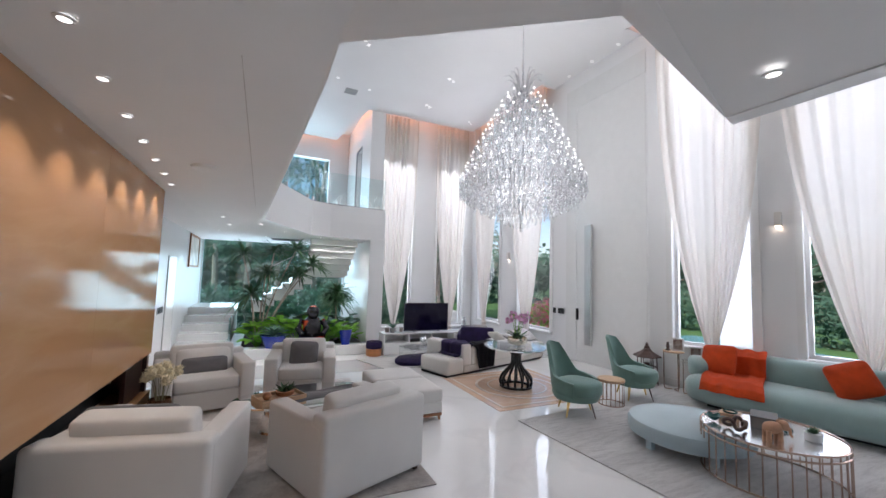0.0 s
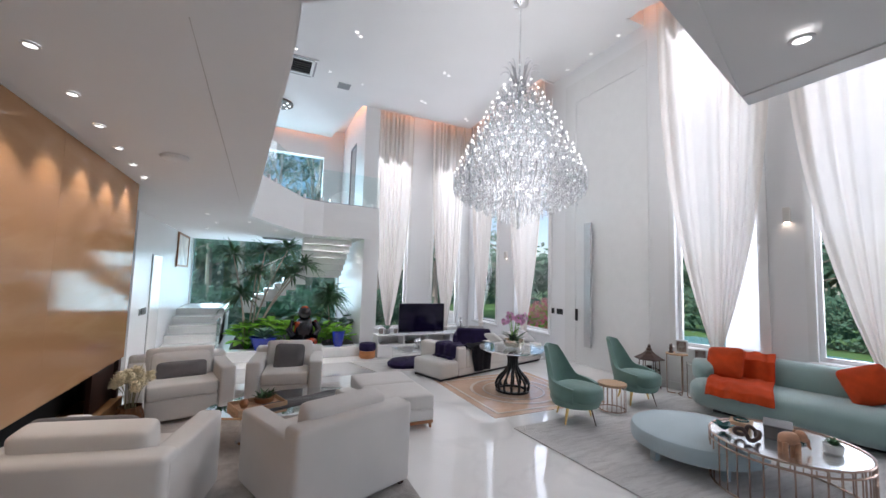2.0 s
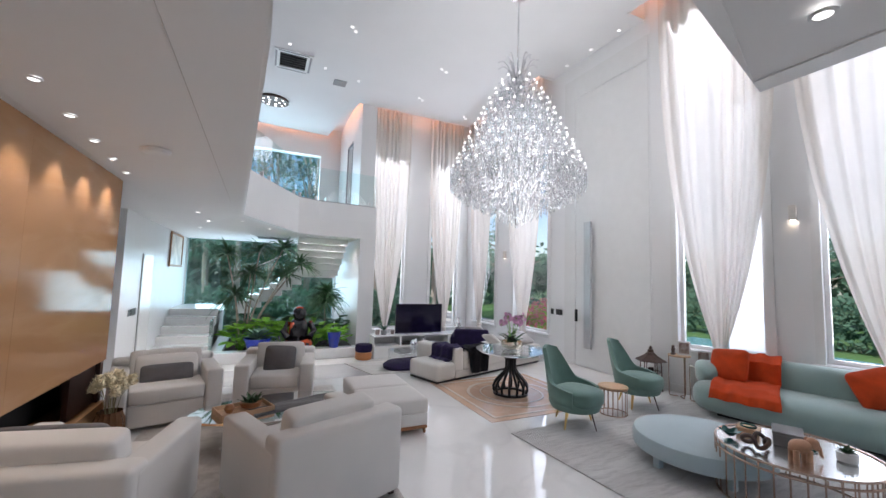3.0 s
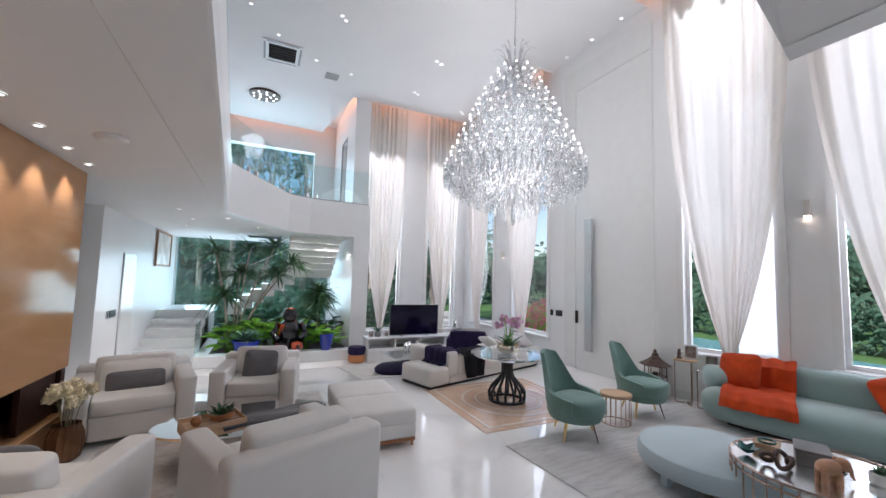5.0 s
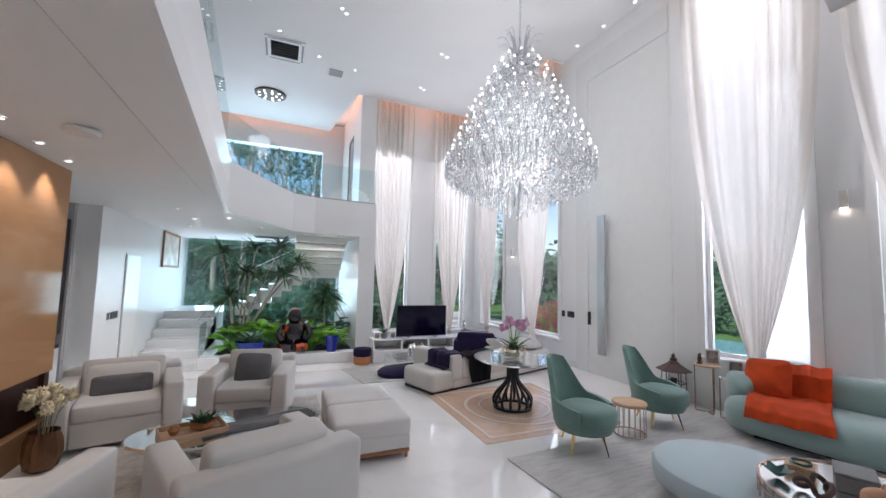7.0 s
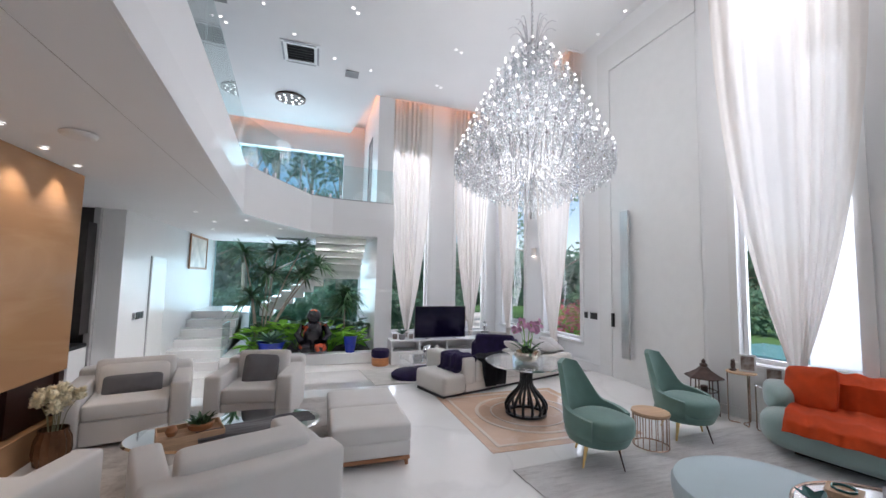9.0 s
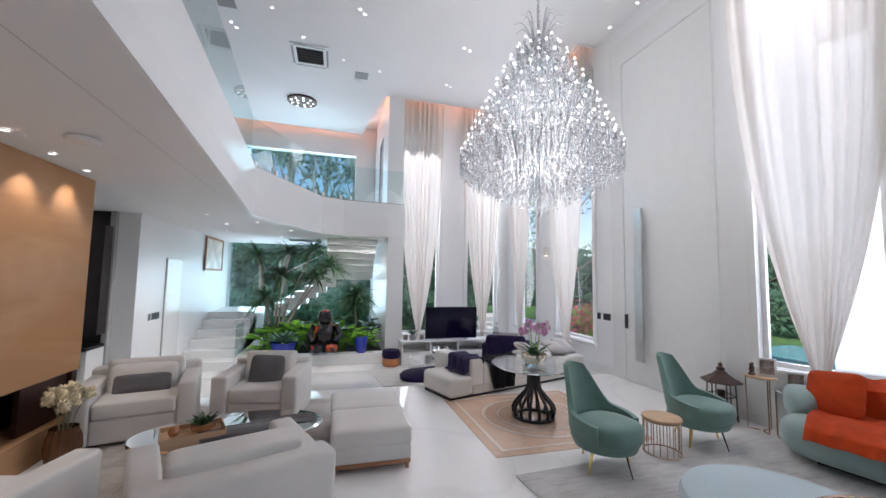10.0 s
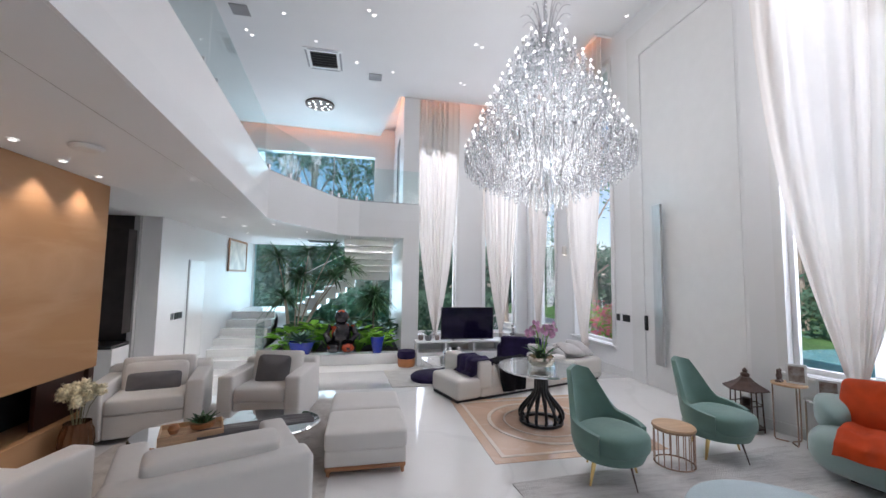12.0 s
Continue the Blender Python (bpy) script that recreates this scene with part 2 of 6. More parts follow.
M_PALEGOLD = mat("pale_gold_metal", (0.82, 0.74, 0.62), 0.2, 1.0, var=0.05, bump=0.02)
M_BLIND = sheer("white_blind_cloth", (0.92, 0.92, 0.92), 0.05, 0.85)
M_BULB = glow("bulb", (1.0, 0.98, 0.96), 3.0)
M_SPOT = glow("downlight_lens", (1.0, 0.97, 0.93), 2.2)
M_COVELENS = glow("wall_lamp_lens", (1.0, 0.80, 0.62), 12.0)
M_COVE = glow("cove_strip", (1.0, 0.42, 0.22), 8.0)
M_ARM = mat("grey_nickel", (0.62, 0.61, 0.63), 0.3, 1.0, var=0.1, scale=20, bump=0.0)


def cut_crystal(name):
    """Small cut drops: half clear, half sparkling, with a trace of inner scatter."""
    m = clear(name, (0.95, 0.98, 1.0))
    nt = m.node_tree
    g = next(n for n in nt.nodes if n.type == "BSDF_GLOSSY")
    g.inputs["Roughness"].default_value = 0.06
    d = nt.nodes.new("ShaderNodeBsdfTranslucent")
    d.inputs[0].default_value = (0.93, 0.95, 0.97, 1)
    a, b = nt.nodes.new("ShaderNodeMixShader"), nt.nodes.new("ShaderNodeMixShader")
    t = next(n for n in nt.nodes if n.type == "BSDF_TRANSPARENT")
    a.inputs[0].default_value, b.inputs[0].default_value = 0.28, 0.38
    nt.links.new(g.outputs[0], a.inputs[1])
    nt.links.new(d.outputs[0], a.inputs[2])
    nt.links.new(a.outputs[0], b.inputs[1])
    nt.links.new(t.outputs[0], b.inputs[2])
    nt.links.new(b.outputs[0], nt.nodes["Material Output"].inputs[0])
    return m


M_CRYSTAL = cut_crystal("cut_crystal")


def patchy(m, lo, hi):
    """Narrows the second colour of a mat() to its strongest patches."""
    for n in m.node_tree.nodes:
        if n.type == "MAP_RANGE":
            n.inputs["From Min"].default_value, n.inputs["From Max"].default_value = lo, hi


patchy(M_STATUE, 0.57, 0.60)


def rug_mat(name, a, b, c, scale, stretch, rough=0.95):
    m = mat(name, a, rough, var=0.05, scale=scale, bump=0.5, bscale=220, stretch=stretch, color2=b, sheen=0.3)
    nt = m.node_tree
    bs = nt.nodes["Principled BSDF"]
    src = bs.inputs["Base Color"].links[0].from_socket
    tc = nt.nodes.new("ShaderNodeTexCoord")
    mp = nt.nodes.new("ShaderNodeMapping")
    mp.inputs["Scale"].default_value = (stretch[0] * 3, stretch[1] * 3, 1)
    n = nt.nodes.new("ShaderNodeTexNoise")
    n.inputs["Scale"].default_value, n.inputs["Detail"].default_value, n.inputs["Roughness"].default_value = scale * 1.5, 9, 0.75
    nt.links.new(tc.outputs["Object"], mp.inputs[0])
    nt.links.new(mp.outputs[0], n.inputs["Vector"])
    mr = nt.nodes.new("ShaderNodeMapRange")
    mr.inputs["From Min"].default_value, mr.inputs["From Max"].default_value = 0.45, 0.7
    mr.inputs["To Max"].default_value = 0.7
    nt.links.new(n.outputs["Fac"], mr.inputs["Value"])
    mx = nt.nodes.new("ShaderNodeMix")
    mx.data_type = "RGBA"
    nt.links.new(mr.outputs[0], mx.inputs["Factor"])
    nt.links.new(src, mx.inputs["A"])
    mx.inputs["B"].default_value = (*c, 1)
    nt.links.new(mx.outputs["Result"], bs.inputs["Base Color"])
    return m


M_RUG = rug_mat("grey_silk_rug", (0.64, 0.615, 0.60), (0.74, 0.72, 0.705), (0.33, 0.305, 0.295), 1.6, (0.5, 2.4, 1))
M_RUGB = rug_mat("taupe_worn_rug", (0.46, 0.42, 0.39), (0.60, 0.56, 0.52), (0.17, 0.13, 0.115), 1.1, (1, 1, 1))
M_RUGC = rug_mat("pale_lounge_rug", (0.62, 0.59, 0.55), (0.70, 0.67, 0.63), (0.40, 0.36, 0.32), 0.8, (1, 1, 1))


# ---- mesh helpers ----
def link(name, bm, material, smooth=False):
    me = bpy.data.meshes.new(name)
    bm.to_mesh(me)
    bm.free()
    for p in me.polygons:
        p.use_smooth = smooth
    if smooth:
        me.set_sharp_from_angle(angle=radians(42))
    me.materials.append(material)
    return new(name, me)


def part(name, bm, material, parent, label="", smooth=False):
    ob = link(name, bm, material, smooth)
    ob.parent = parent
    if label:
        ob["label"] = label
    return ob


def thing(name, m, label, category, group="", kind=""):
    ob = new(name)
    ob.empty_display_size = 0.1
    ob.matrix_basis = m
    return tagged(ob, label, category, group, kind)


def share(name, ob, parent, m, label=""):
    """Another object on ob's mesh, under parent."""
    o = new(name, ob.data)
    o.parent = parent
    o.matrix_basis = m
    if label:
        o["label"] = label
    return o


def box(bm, x0, y0, z0, x1, y1, z1):
    v = [bm.verts.new(p) for p in ((x0, y0, z0), (x1, y0, z0), (x1, y1, z0), (x0, y1, z0), (x0, y0, z1), (x1, y0, z1), (x1, y1, z1), (x0, y1, z1))]
    for f in ((3, 2, 1, 0), (4, 5, 6, 7), (0, 1, 5, 4), (1, 2, 6, 5), (2, 3, 7, 6), (3, 0, 4, 7)):
        bm.faces.new([v[i] for i in f])
    return bm


def boxes(*bs):
    bm = bmesh.new()
    for b in bs:
        box(bm, *b)
    return bm


def rbox(x0, y0, z0, x1, y1, z1, r=0.02, seg=3):
    bm = boxes((x0, y0, z0, x1, y1, z1))
    bmesh.ops.bevel(bm, geom=bm.edges[:], offset=r, segments=seg, profile=0.5, affect="EDGES")
    return bm


def prism(pts, z0, z1):
    bm = bmesh.new()
    lo, hi = [bm.verts.new((x, y, z0)) for x, y in pts], [bm.verts.new((x, y, z1)) for x, y in pts]
    bm.faces.new(lo[::-1]), bm.faces.new(hi)
    for i in range(len(pts)):
        j = (i + 1) % len(pts)
        bm.faces.new((lo[i], lo[j], hi[j], hi[i]))
    bmesh.ops.recalc_face_normals(bm, faces=bm.faces[:])
    return bm


def lathe(profile, n=32, bm=None, at=(0, 0, 0), sx=1.0, sy=1.0, cap=True):
    """A turned form from (radius, height) pairs."""
    bm = bm or bmesh.new()
    rings = []
    for r, z in profile:
        if r < 1e-5:
            rings.append([bm.verts.new((at[0], at[1], at[2] + z))])
        else:
            rings.append([bm.verts.new((at[0] + sx * r * math.cos(2 * math.pi * i / n), at[1] + sy * r * math.sin(2 * math.pi * i / n), at[2] + z)) for i in range(n)])
    for a, b in zip(rings, rings[1:]):
        for i in range(n):
            j = (i + 1) % n
            q = [a[i % len(a)], a[j % len(a)], b[j % len(b)], b[i % len(b)]]
            q = list(dict.fromkeys(q))
            if len(q) > 2:
                bm.faces.new(q)
    if not cap:
        for i in range(n):
            bm.faces.new((rings[-1][i], rings[-1][(i + 1) % n], rings[0][(i + 1) % n], rings[0][i]))
    for ring, flip in ((rings[0], True), (rings[-1], False)):
        if cap and len(ring) > 2:
            bm.faces.new(ring[::-1] if flip else ring)
    return bm


def tube(pts, r, n=8, bm=None, taper=1.0, closed=False):
    """A round bar along points."""
    bm = bm or bmesh.new()
    pts = [Vector(p) for p in pts]
    rings = []
    up = Vector((0.123, 0.31, 0.94))
    for i, p in enumerate(pts):
        if closed:
            d = pts[(i + 1) % len(pts)] - pts[i - 1]
        else:
            d = pts[min(i + 1, len(pts) - 1)] - pts[max(i - 1, 0)]
        d.normalize()
        a = d.cross(up)
        if a.length < 0.05:
            a = d.cross(Vector((1, 0, 0)))
        a.normalize()
        b = d.cross(a)
        rr = r * (1 + (taper - 1) * i / max(1, len(pts) - 1))
        rings.append([bm.verts.new(p + rr * (a * math.cos(2 * math.pi * k / n) + b * math.sin(2 * math.pi * k / n))) for k in range(n)])
    pairs = list(zip(rings, rings[1:])) + ([(rings[-1], rings[0])] if closed else [])
    for a, b in pairs:
        for k in range(n):
            bm.faces.new((a[k], a[(k + 1) % n], b[(k + 1) % n], b[k]))
    if not closed:
        bm.faces.new(rings[0][::-1]), bm.faces.new(rings[-1])
    return bm


def cushion(sx, sy, sz, e1=0.35, e2=0.45, n=28, m=18, pinch=0.0):
    """A stuffed pad: a rounded superellipsoid, optionally pinched to its corners like a throw pillow."""
    bm = bmesh.new()

    def sp(v, e):
        return math.copysign(abs(v) ** e, v)
    rows = []
    for j in range(m + 1):
        ph = -math.pi / 2 + math.pi * j / m
        row = []
        for i in range(n):
            th = 2 * math.pi * i / n
            x, y, z = sp(math.cos(ph), e1) * sp(math.cos(th), e2), sp(math.cos(ph), e1) * sp(math.sin(th), e2), sp(math.sin(ph), e1)
            if pinch:
                z *= (1 - pinch * max(abs(x), abs(y)) ** 3)
            row.append((x * sx / 2, y * sy / 2, z * sz / 2))
        rows.append(row)
    vs = [[bm.verts.new(p) for p in ([row[0]] if j in (0, m) else row)] for j, row in enumerate(rows)]
    for a, b in zip(vs, vs[1:]):
        for i in range(n):
            q = list(dict.fromkeys([a[i % len(a)], a[(i + 1) % n % len(a)], b[(i + 1) % n % len(b)], b[i % len(b)]]))
            if len(q) > 2:
                bm.faces.new(q)
    bm.normal_update()
    return bm


def xf(bm, m):
    bmesh.ops.transform(bm, matrix=m, verts=bm.verts[:])
    return bm


def merge(*bms):
    out = bmesh.new()
    for b in bms:
        me = bpy.data.meshes.new("tmp")
        b.to_mesh(me)
        b.free()
        out.from_mesh(me)
        bpy.data.meshes.remove(me)
    return out


def wall_holes(axis, c0, c1, a0, a1, z0, z1, holes):
    """A wall slab across axis from c0 to c1, spanning a0 to a1 and z0 to z1, with rectangular openings (a, a, z, z)."""
    xs = sorted({a0, a1, *[h[0] for h in holes], *[h[1] for h in holes]})
    zs = sorted({z0, z1, *[h[2] for h in holes], *[h[3] for h in holes]})
    bm = bmesh.new()
    solid = {}
    for i in range(len(xs) - 1):
        for k in range(len(zs) - 1):
            mx, mz = (xs[i] + xs[i + 1]) / 2, (zs[k] + zs[k + 1]) / 2
            solid[i, k] = not any(h[0] < mx < h[1] and h[2] < mz < h[3] for h in holes)

    def P(a, z, c):
        return (c, a, z) if axis == "x" else (a, c, z)
    for (i, k), s in solid.items():
        if not s:
            continue
        A0, A1, Z0, Z1 = xs[i], xs[i + 1], zs[k], zs[k + 1]
        quads = [[P(A0, Z0, c0), P(A1, Z0, c0), P(A1, Z1, c0), P(A0, Z1, c0)], [P(A0, Z0, c1), P(A1, Z0, c1), P(A1, Z1, c1), P(A0, Z1, c1)]]
        for di, dk, q in ((-1, 0, (A0, Z0, A0, Z1)), (1, 0, (A1, Z0, A1, Z1)), (0, -1, (A0, Z0, A1, Z0)), (0, 1, (A0, Z1, A1, Z1))):
            if not solid.get((i + di, k + dk), False):
                quads.append([P(q[0], q[1], c0), P(q[2], q[3], c0), P(q[2], q[3], c1), P(q[0], q[1], c1)])
        for q in quads:
            bm.faces.new([bm.verts.new(p) for p in q])
    bmesh.ops.remove_doubles(bm, verts=bm.verts[:], dist=1e-4)
    bmesh.ops.recalc_face_normals(bm, faces=bm.faces[:])
    return bm


# ---- structure ----
def fz(y):
    """Height of the floor: the lounge falls gently to its lower end."""
    return F * min(1.0, max(0.0, (y - 7.3) / 2.4))


def strip(x0, x1, ys, off, th, bm=None):
    bm = bm or bmesh.new()
    for a, b in zip(ys, ys[1:]):
        za, zb = fz(a) + off, fz(b) + off
        v = [bm.verts.new(p) for p in ((x0, a, za), (x1, a, za), (x1, b, zb), (x0, b, zb), (x0, a, za - th), (x1, a, za - th), (x1, b, zb - th), (x0, b, zb - th))]
        for f in ((0, 1, 2, 3), (7, 6, 5, 4), (0, 4, 5, 1), (1, 5, 6, 2), (2, 6, 7, 3), (3, 7, 4, 0)):
            bm.faces.new([v[i] for i in f])
    bmesh.ops.remove_doubles(bm, verts=bm.verts[:], dist=1e-5)
    return bm


floor = tagged(link("floor", strip(-4.2, D + 2.6, (-4.2, 7.3, 9.7, 14.6), 0, 0.3), M_FLOOR), "white polished stone floor with faint grey veins", "floor", kind="structure")

bay_holes = [(-1.474, -0.37, 0.70, 6.1), (-3.20, -2.03, 0.74, 6.1), (-5.4, -3.9, 0.74, 6.1)]
far_holes = [(7.72, 9.02, 0.5, 5.95), (9.92, 11.1, 0.45, 5.95)]
wall_east = tagged(link("wall_east", wall_holes("x", D, D + 0.3, 5.1, 11.9, -0.4, C + 0.35, far_holes), M_WALL), "white painted wall with tall window openings", "wall", kind="structure")
wall_bay = tagged(link("wall_bay", wall_holes("x", 0, 0.3, -9.8, 0.0, -0.4, C + 0.35, bay_holes), M_WALL), "white painted window wall turning outwards", "wall", kind="structure")
wall_bay.matrix_basis = KINK
tv_holes = [(3.95, 5.02, 0.2, 5.95), (5.85, 6.78, 0.2, 5.95)]
wall_north = tagged(link("wall_north", wall_holes("y", 11.6, 11.9, 3.85, D, -0.4, C + 0.35, tv_holes), M_WALL), "white painted wall with two tall windows behind the television", "wall", kind="structure")
# pier and return wall between the planted court and the lounge
tagged(link("wall_return", wall_holes("x", 3.45, 3.85, 11.0, 14.6, FT, C + 0.35, [(12.1, 12.9, FT + 0.1, 5.7)]), M_WALL), "white return wall with a narrow upper window", "wall", kind="structure")
tagged(link("pier", boxes((3.45, 10.62, F - 0.05, 3.85, 14.0, FB)), M_WALL), "white plastered pier beside the planted court", "column", kind="structure")
tagged(link("wall_court", wall_holes("y", 14.0, 14.3, -1.3, 3.45, -0.4, FT + 0.15, [(-0.80, 3.4, F + 0.02, 2.72)]), M_WALL), "white wall around the court glazing", "wall", kind="structure")
tagged(link("wall_upper", wall_holes("y", 14.3, 14.6, -4.2, 3.45, FT - 0.4, C + 0.35, [(-1.2, 2.8, FT + 0.1, 5.75)]), M_WALL), "white upper gallery wall with a wide window", "wall", kind="structure")
tagged(link("wall_south", wall_holes("y", -4.5, -4.2, -4.2, D + 2.8, -0.4, C + 0.35, [(-0.9, 4.1, 0.5, 2.45)]), M_WALL), "plain white wall", "wall", kind="structure")
tagged(link("wall_west", boxes((-4.5, -4.2, -0.4, -4.2, 14.6, C + 0.35)), M_WALL), "plain white wall", "wall", kind="structure")
# hall wall: grey end face, white long face with a flush door
hall = tagged(link("wall_hall", boxes((-1.12, 8.5, -0.4, -0.82, 14.0, S)), M_WALL), "white hall wall beside the stairs", "wall", kind="structure")
tagged(link("trim", boxes((-1.20, 8.43, 0, -1.122, 8.499, S - 0.001)), M_GREYWALL), "grey painted jamb at the end of the hall wall", "trim", kind="structure")
# the room's lack of light is put into this wall's near-black colour
tagged(link("wall_side_room", boxes((-4.2, 8.5, -0.1, -1.12, 8.75, S)), M_DARKROOM), "side room wall coloured near-black to read as unlit", "wall", kind="structure")

# mezzanine slab: soffit and fascia around the void
# plan and underside height of the free edge
rise_edge = [(3.73, -4.2, 2.80), (3.755, 1.935, 2.795), (2.265, 1.585, 2.87), (1.175, 2.385, 2.87), (0.86, 8.30, 2.69), (1.20, 8.95, 2.67), (1.90, 10.28, S), (2.38, 10.52, S), (3.85, 10.64, S)]
edge = [(x, y) for x, y, z in rise_edge]


def sz(x, y):
    """Height of the low ceiling, level at the chimney wall and rising towards the void."""
    r = min(0.22, max(0.0, 0.22 - 0.0303 * (y - 2.46)))
    e = 1.19 - 0.0565 * (y - 2.46)
    return S + r * min(1.0, max(0.0, (x + 0.2) / (e + 0.2)))


def soffit():
    bm = bmesh.new()
    at = {}

    def v(x, y, z=S):
        k = (round(x, 3), round(y, 3))
        if k not in at:
            at[k] = bm.verts.new((x, y, z))
        return at[k]
    e = [v(*p) for p in rise_edge]
    ys = [2.46 + 5.84 * k / 14 for k in range(15)]
    h = [v(-0.2, y) for y in (-4.2, *ys, 10.66, 14.0)]
    run = [e[3]] + [v(1.19 - 0.0565 * (y - 2.46), y, 2.87 - 0.0308 * (y - 2.46)) for y in ys[1:-1]] + [e[4]]
    n1, n2 = v(3.45, 10.66), v(3.45, 14.0)
    bm.faces.new([v(-4.2, -4.2), *h, v(-4.2, 14.0)])
    s = v(1.19, -4.2, 2.87)
    bm.faces.new([h[0], s, e[3], h[1]])
    bm.faces.new([s, e[0], e[1], e[2], e[3]])
    for k in range(14):
        bm.faces.new([h[1 + k], run[k], run[k + 1], h[2 + k]])
    bm.faces.new([h[15], *e[4:], v(3.85, 10.66), n1, h[16]])
    bm.faces.new([h[16], n1, n2, h[17]])
    top = bmesh.ops.extrude_face_region(bm, geom=bm.faces[:])["geom"]
    for q in top:
        if isinstance(q, bmesh.types.BMVert):
            q.co.z = 3.08
    bmesh.ops.recalc_face_normals(bm, faces=bm.faces[:])
    return bm


ceiling_low = tagged(link("ceiling", soffit(), M_CEIL), "low white plastered ceiling under the mezzanine", "ceiling", kind="structure")


def offset_line(pts, d):
    out = []
    for i, p in enumerate(pts):
        a, b = Vector(pts[max(0, i - 1)]), Vector(pts[min(len(pts) - 1, i + 1)])
        t = (b - a).normalized()
        out.append((p[0] + d * t.y, p[1] - d * t.x))
    return out


def band(out, inn, lows, highs):
    """A wall of varying height between two plan lines."""
    bm = bmesh.new()
    rows = [[bm.verts.new((*p, z)) for p, z in zip(line, zs)] for line, zs in ((out, lows), (out, highs), (inn, highs), (inn, lows))]
    for a, b in zip(rows, rows[1:] + rows[:1]):
        for k in range(len(out) - 1):
            bm.faces.new((a[k], a[k + 1], b[k + 1], b[k]))
    bm.faces.new([r[0] for r in rows]), bm.faces.new([r[-1] for r in rows])
    bmesh.ops.recalc_face_normals(bm, faces=bm.faces[:])
    return bm


low = [z - 0.002 for x, y, z in rise_edge]
high = [z + 0.84 for x, y, z in rise_edge]
mez = tagged(link("mezzanine_fascia", band(offset_line(edge, -0.003), offset_line(edge, -0.16), low, high), M_WALL), "smooth white mezzanine fascia with a rounded corner", "balcony edge", kind="structure")
bal = thing("glass_balustrade", pose(0, 0, 0), "frameless clear glass balustrade clamped to the mezzanine edge", "balustrade", kind="structure")
part("base_channel", band(offset_line(edge, -0.06), offset_line(edge, -0.10), [z + 0.001 for z in high], [z + 0.03 for z in high]), M_GREYPLASTIC, bal, "grey metal base channel")
mid = [Vector((*p, z)) for p, z in zip(offset_line(edge, -0.08), high)]
for a, b in zip(mid, mid[1:]):
    n = max(1, round((b - a).length / 1.5))
    for k in range(n):
        p, q = a.lerp(b, k / n + 0.004), a.lerp(b, (k + 1) / n - 0.004)
        t = (q - p).normalized()
        nrm = Vector((t.y, -t.x, 0)) * 0.006
        ends = [(p - nrm).xy, (q - nrm).xy], [(p + nrm).xy, (q + nrm).xy]
        part("pane", band(ends[0], ends[1], [p.z + 0.031, q.z + 0.031], [p.z + 0.85, q.z + 0.85]), M_BALUSTER, bal)
        for f in (0.12, 0.88):
            c = p.lerp(q, f)
            part("clamp", xf(boxes((-0.02, -0.03, 0.03, 0.02, 0.03, 0.12)), pose(c.x, c.y, c.z, 0, 0, math.degrees(math.atan2(t.y, t.x)))), M_STEEL, bal)

# upper ceiling with curtain slots and lit coves
ceil_pts = [(-4.2, -4.2), (9.0, -4.2), (6.74, 5.0), (6.76, 5.2), (D, 5.2), (D, 7.6), (6.72, 7.6), (6.72, 11.0), (3.35, 11.0), (2.95, 14.0), (-4.2, 13.5)]
ceiling = tagged(link("ceiling", prism(ceil_pts, C, C + 0.12), M_CEIL), "high white plastered ceiling with spotlights", "ceiling", kind="structure")
tagged(link("ceiling", boxes((-4.5, -4.5, C + 0.35, D + 2.8, 14.6, C + 0.5)), M_CEIL), "white slab above the high ceiling", "ceiling", kind="structure")


def cove(pts):
    ob = link("cove_light", tube([(x, y, C + 0.16) for x, y in pts], 0.018, 6), M_COVE)
    return tagged(ob, "warm orange cove light strip above the ceiling edge", "cove light", "cove lights")


cove([(6.66, 10.94), (3.42, 10.94), (3.02, 13.9), (-3.8, 13.42)])
cove([(6.66, 7.66), (6.66, 10.9)])
cove([(8.4, -2.0), (6.68, 5.0), (6.69, 5.14)])
for y0, y1 in ((5.194, 5.24), (7.56, 7.606)):
    tagged(link("trim", boxes((6.72, y0, C - 0.02, D, y1, C + 0.3)), M_WALL), "white end of the curtain slot", "trim", kind="structure")

# stone chimney wall with a long open hearth
WX = -0.26
hearth = thing("fireplace_wall", pose(0, 0, 0), "honey-coloured polished stone chimney wall with an open hearth slot", "fireplace", kind="structure")
slabs_y = [-1.2, 0.62, 2.44, 4.26, 6.1]
for i, (a, b) in enumerate(zip(slabs_y, slabs_y[1:])):
    zt = 0.70
    part("stone_panel", boxes((WX - 0.35, a + 0.001, zt, WX, b - 0.001, S - 0.002)), M_ONYX, hearth)
part("hearth_base", rbox(WX - 0.35, -1.2, 0, WX + 0.02, 6.1, 0.27, 0.006, 2), M_ONYX, hearth)
part("hearth_back", boxes((WX - 0.36, -1.2, 0.27, WX - 0.33, 6.02, 0.70)), M_SOOT, hearth, "sooty black back of the hearth")
part("hearth_cheek", boxes((WX - 0.35, 6.02, 0.272, WX - 0.02, 6.1, 0.698)), M_BROWNWALL, hearth)
part("hearth_side_panel", boxes((WX - 0.10, 5.42, 0.272, WX - 0.06, 6.02, 0.698)), M_BROWNWALL, hearth, "dark red-brown inner panel")
part("burner_tray", boxes((WX - 0.30, 1.0, 0.272, WX - 0.08, 5.0, 0.33)), M_SOOT, hearth)
tagged(link("wall_chimney", boxes((-4.2, -1.2, 0, WX - 0.36, 6.1, S)), M_WALL), "plain white wall behind the chimney stone", "wall", kind="structure")

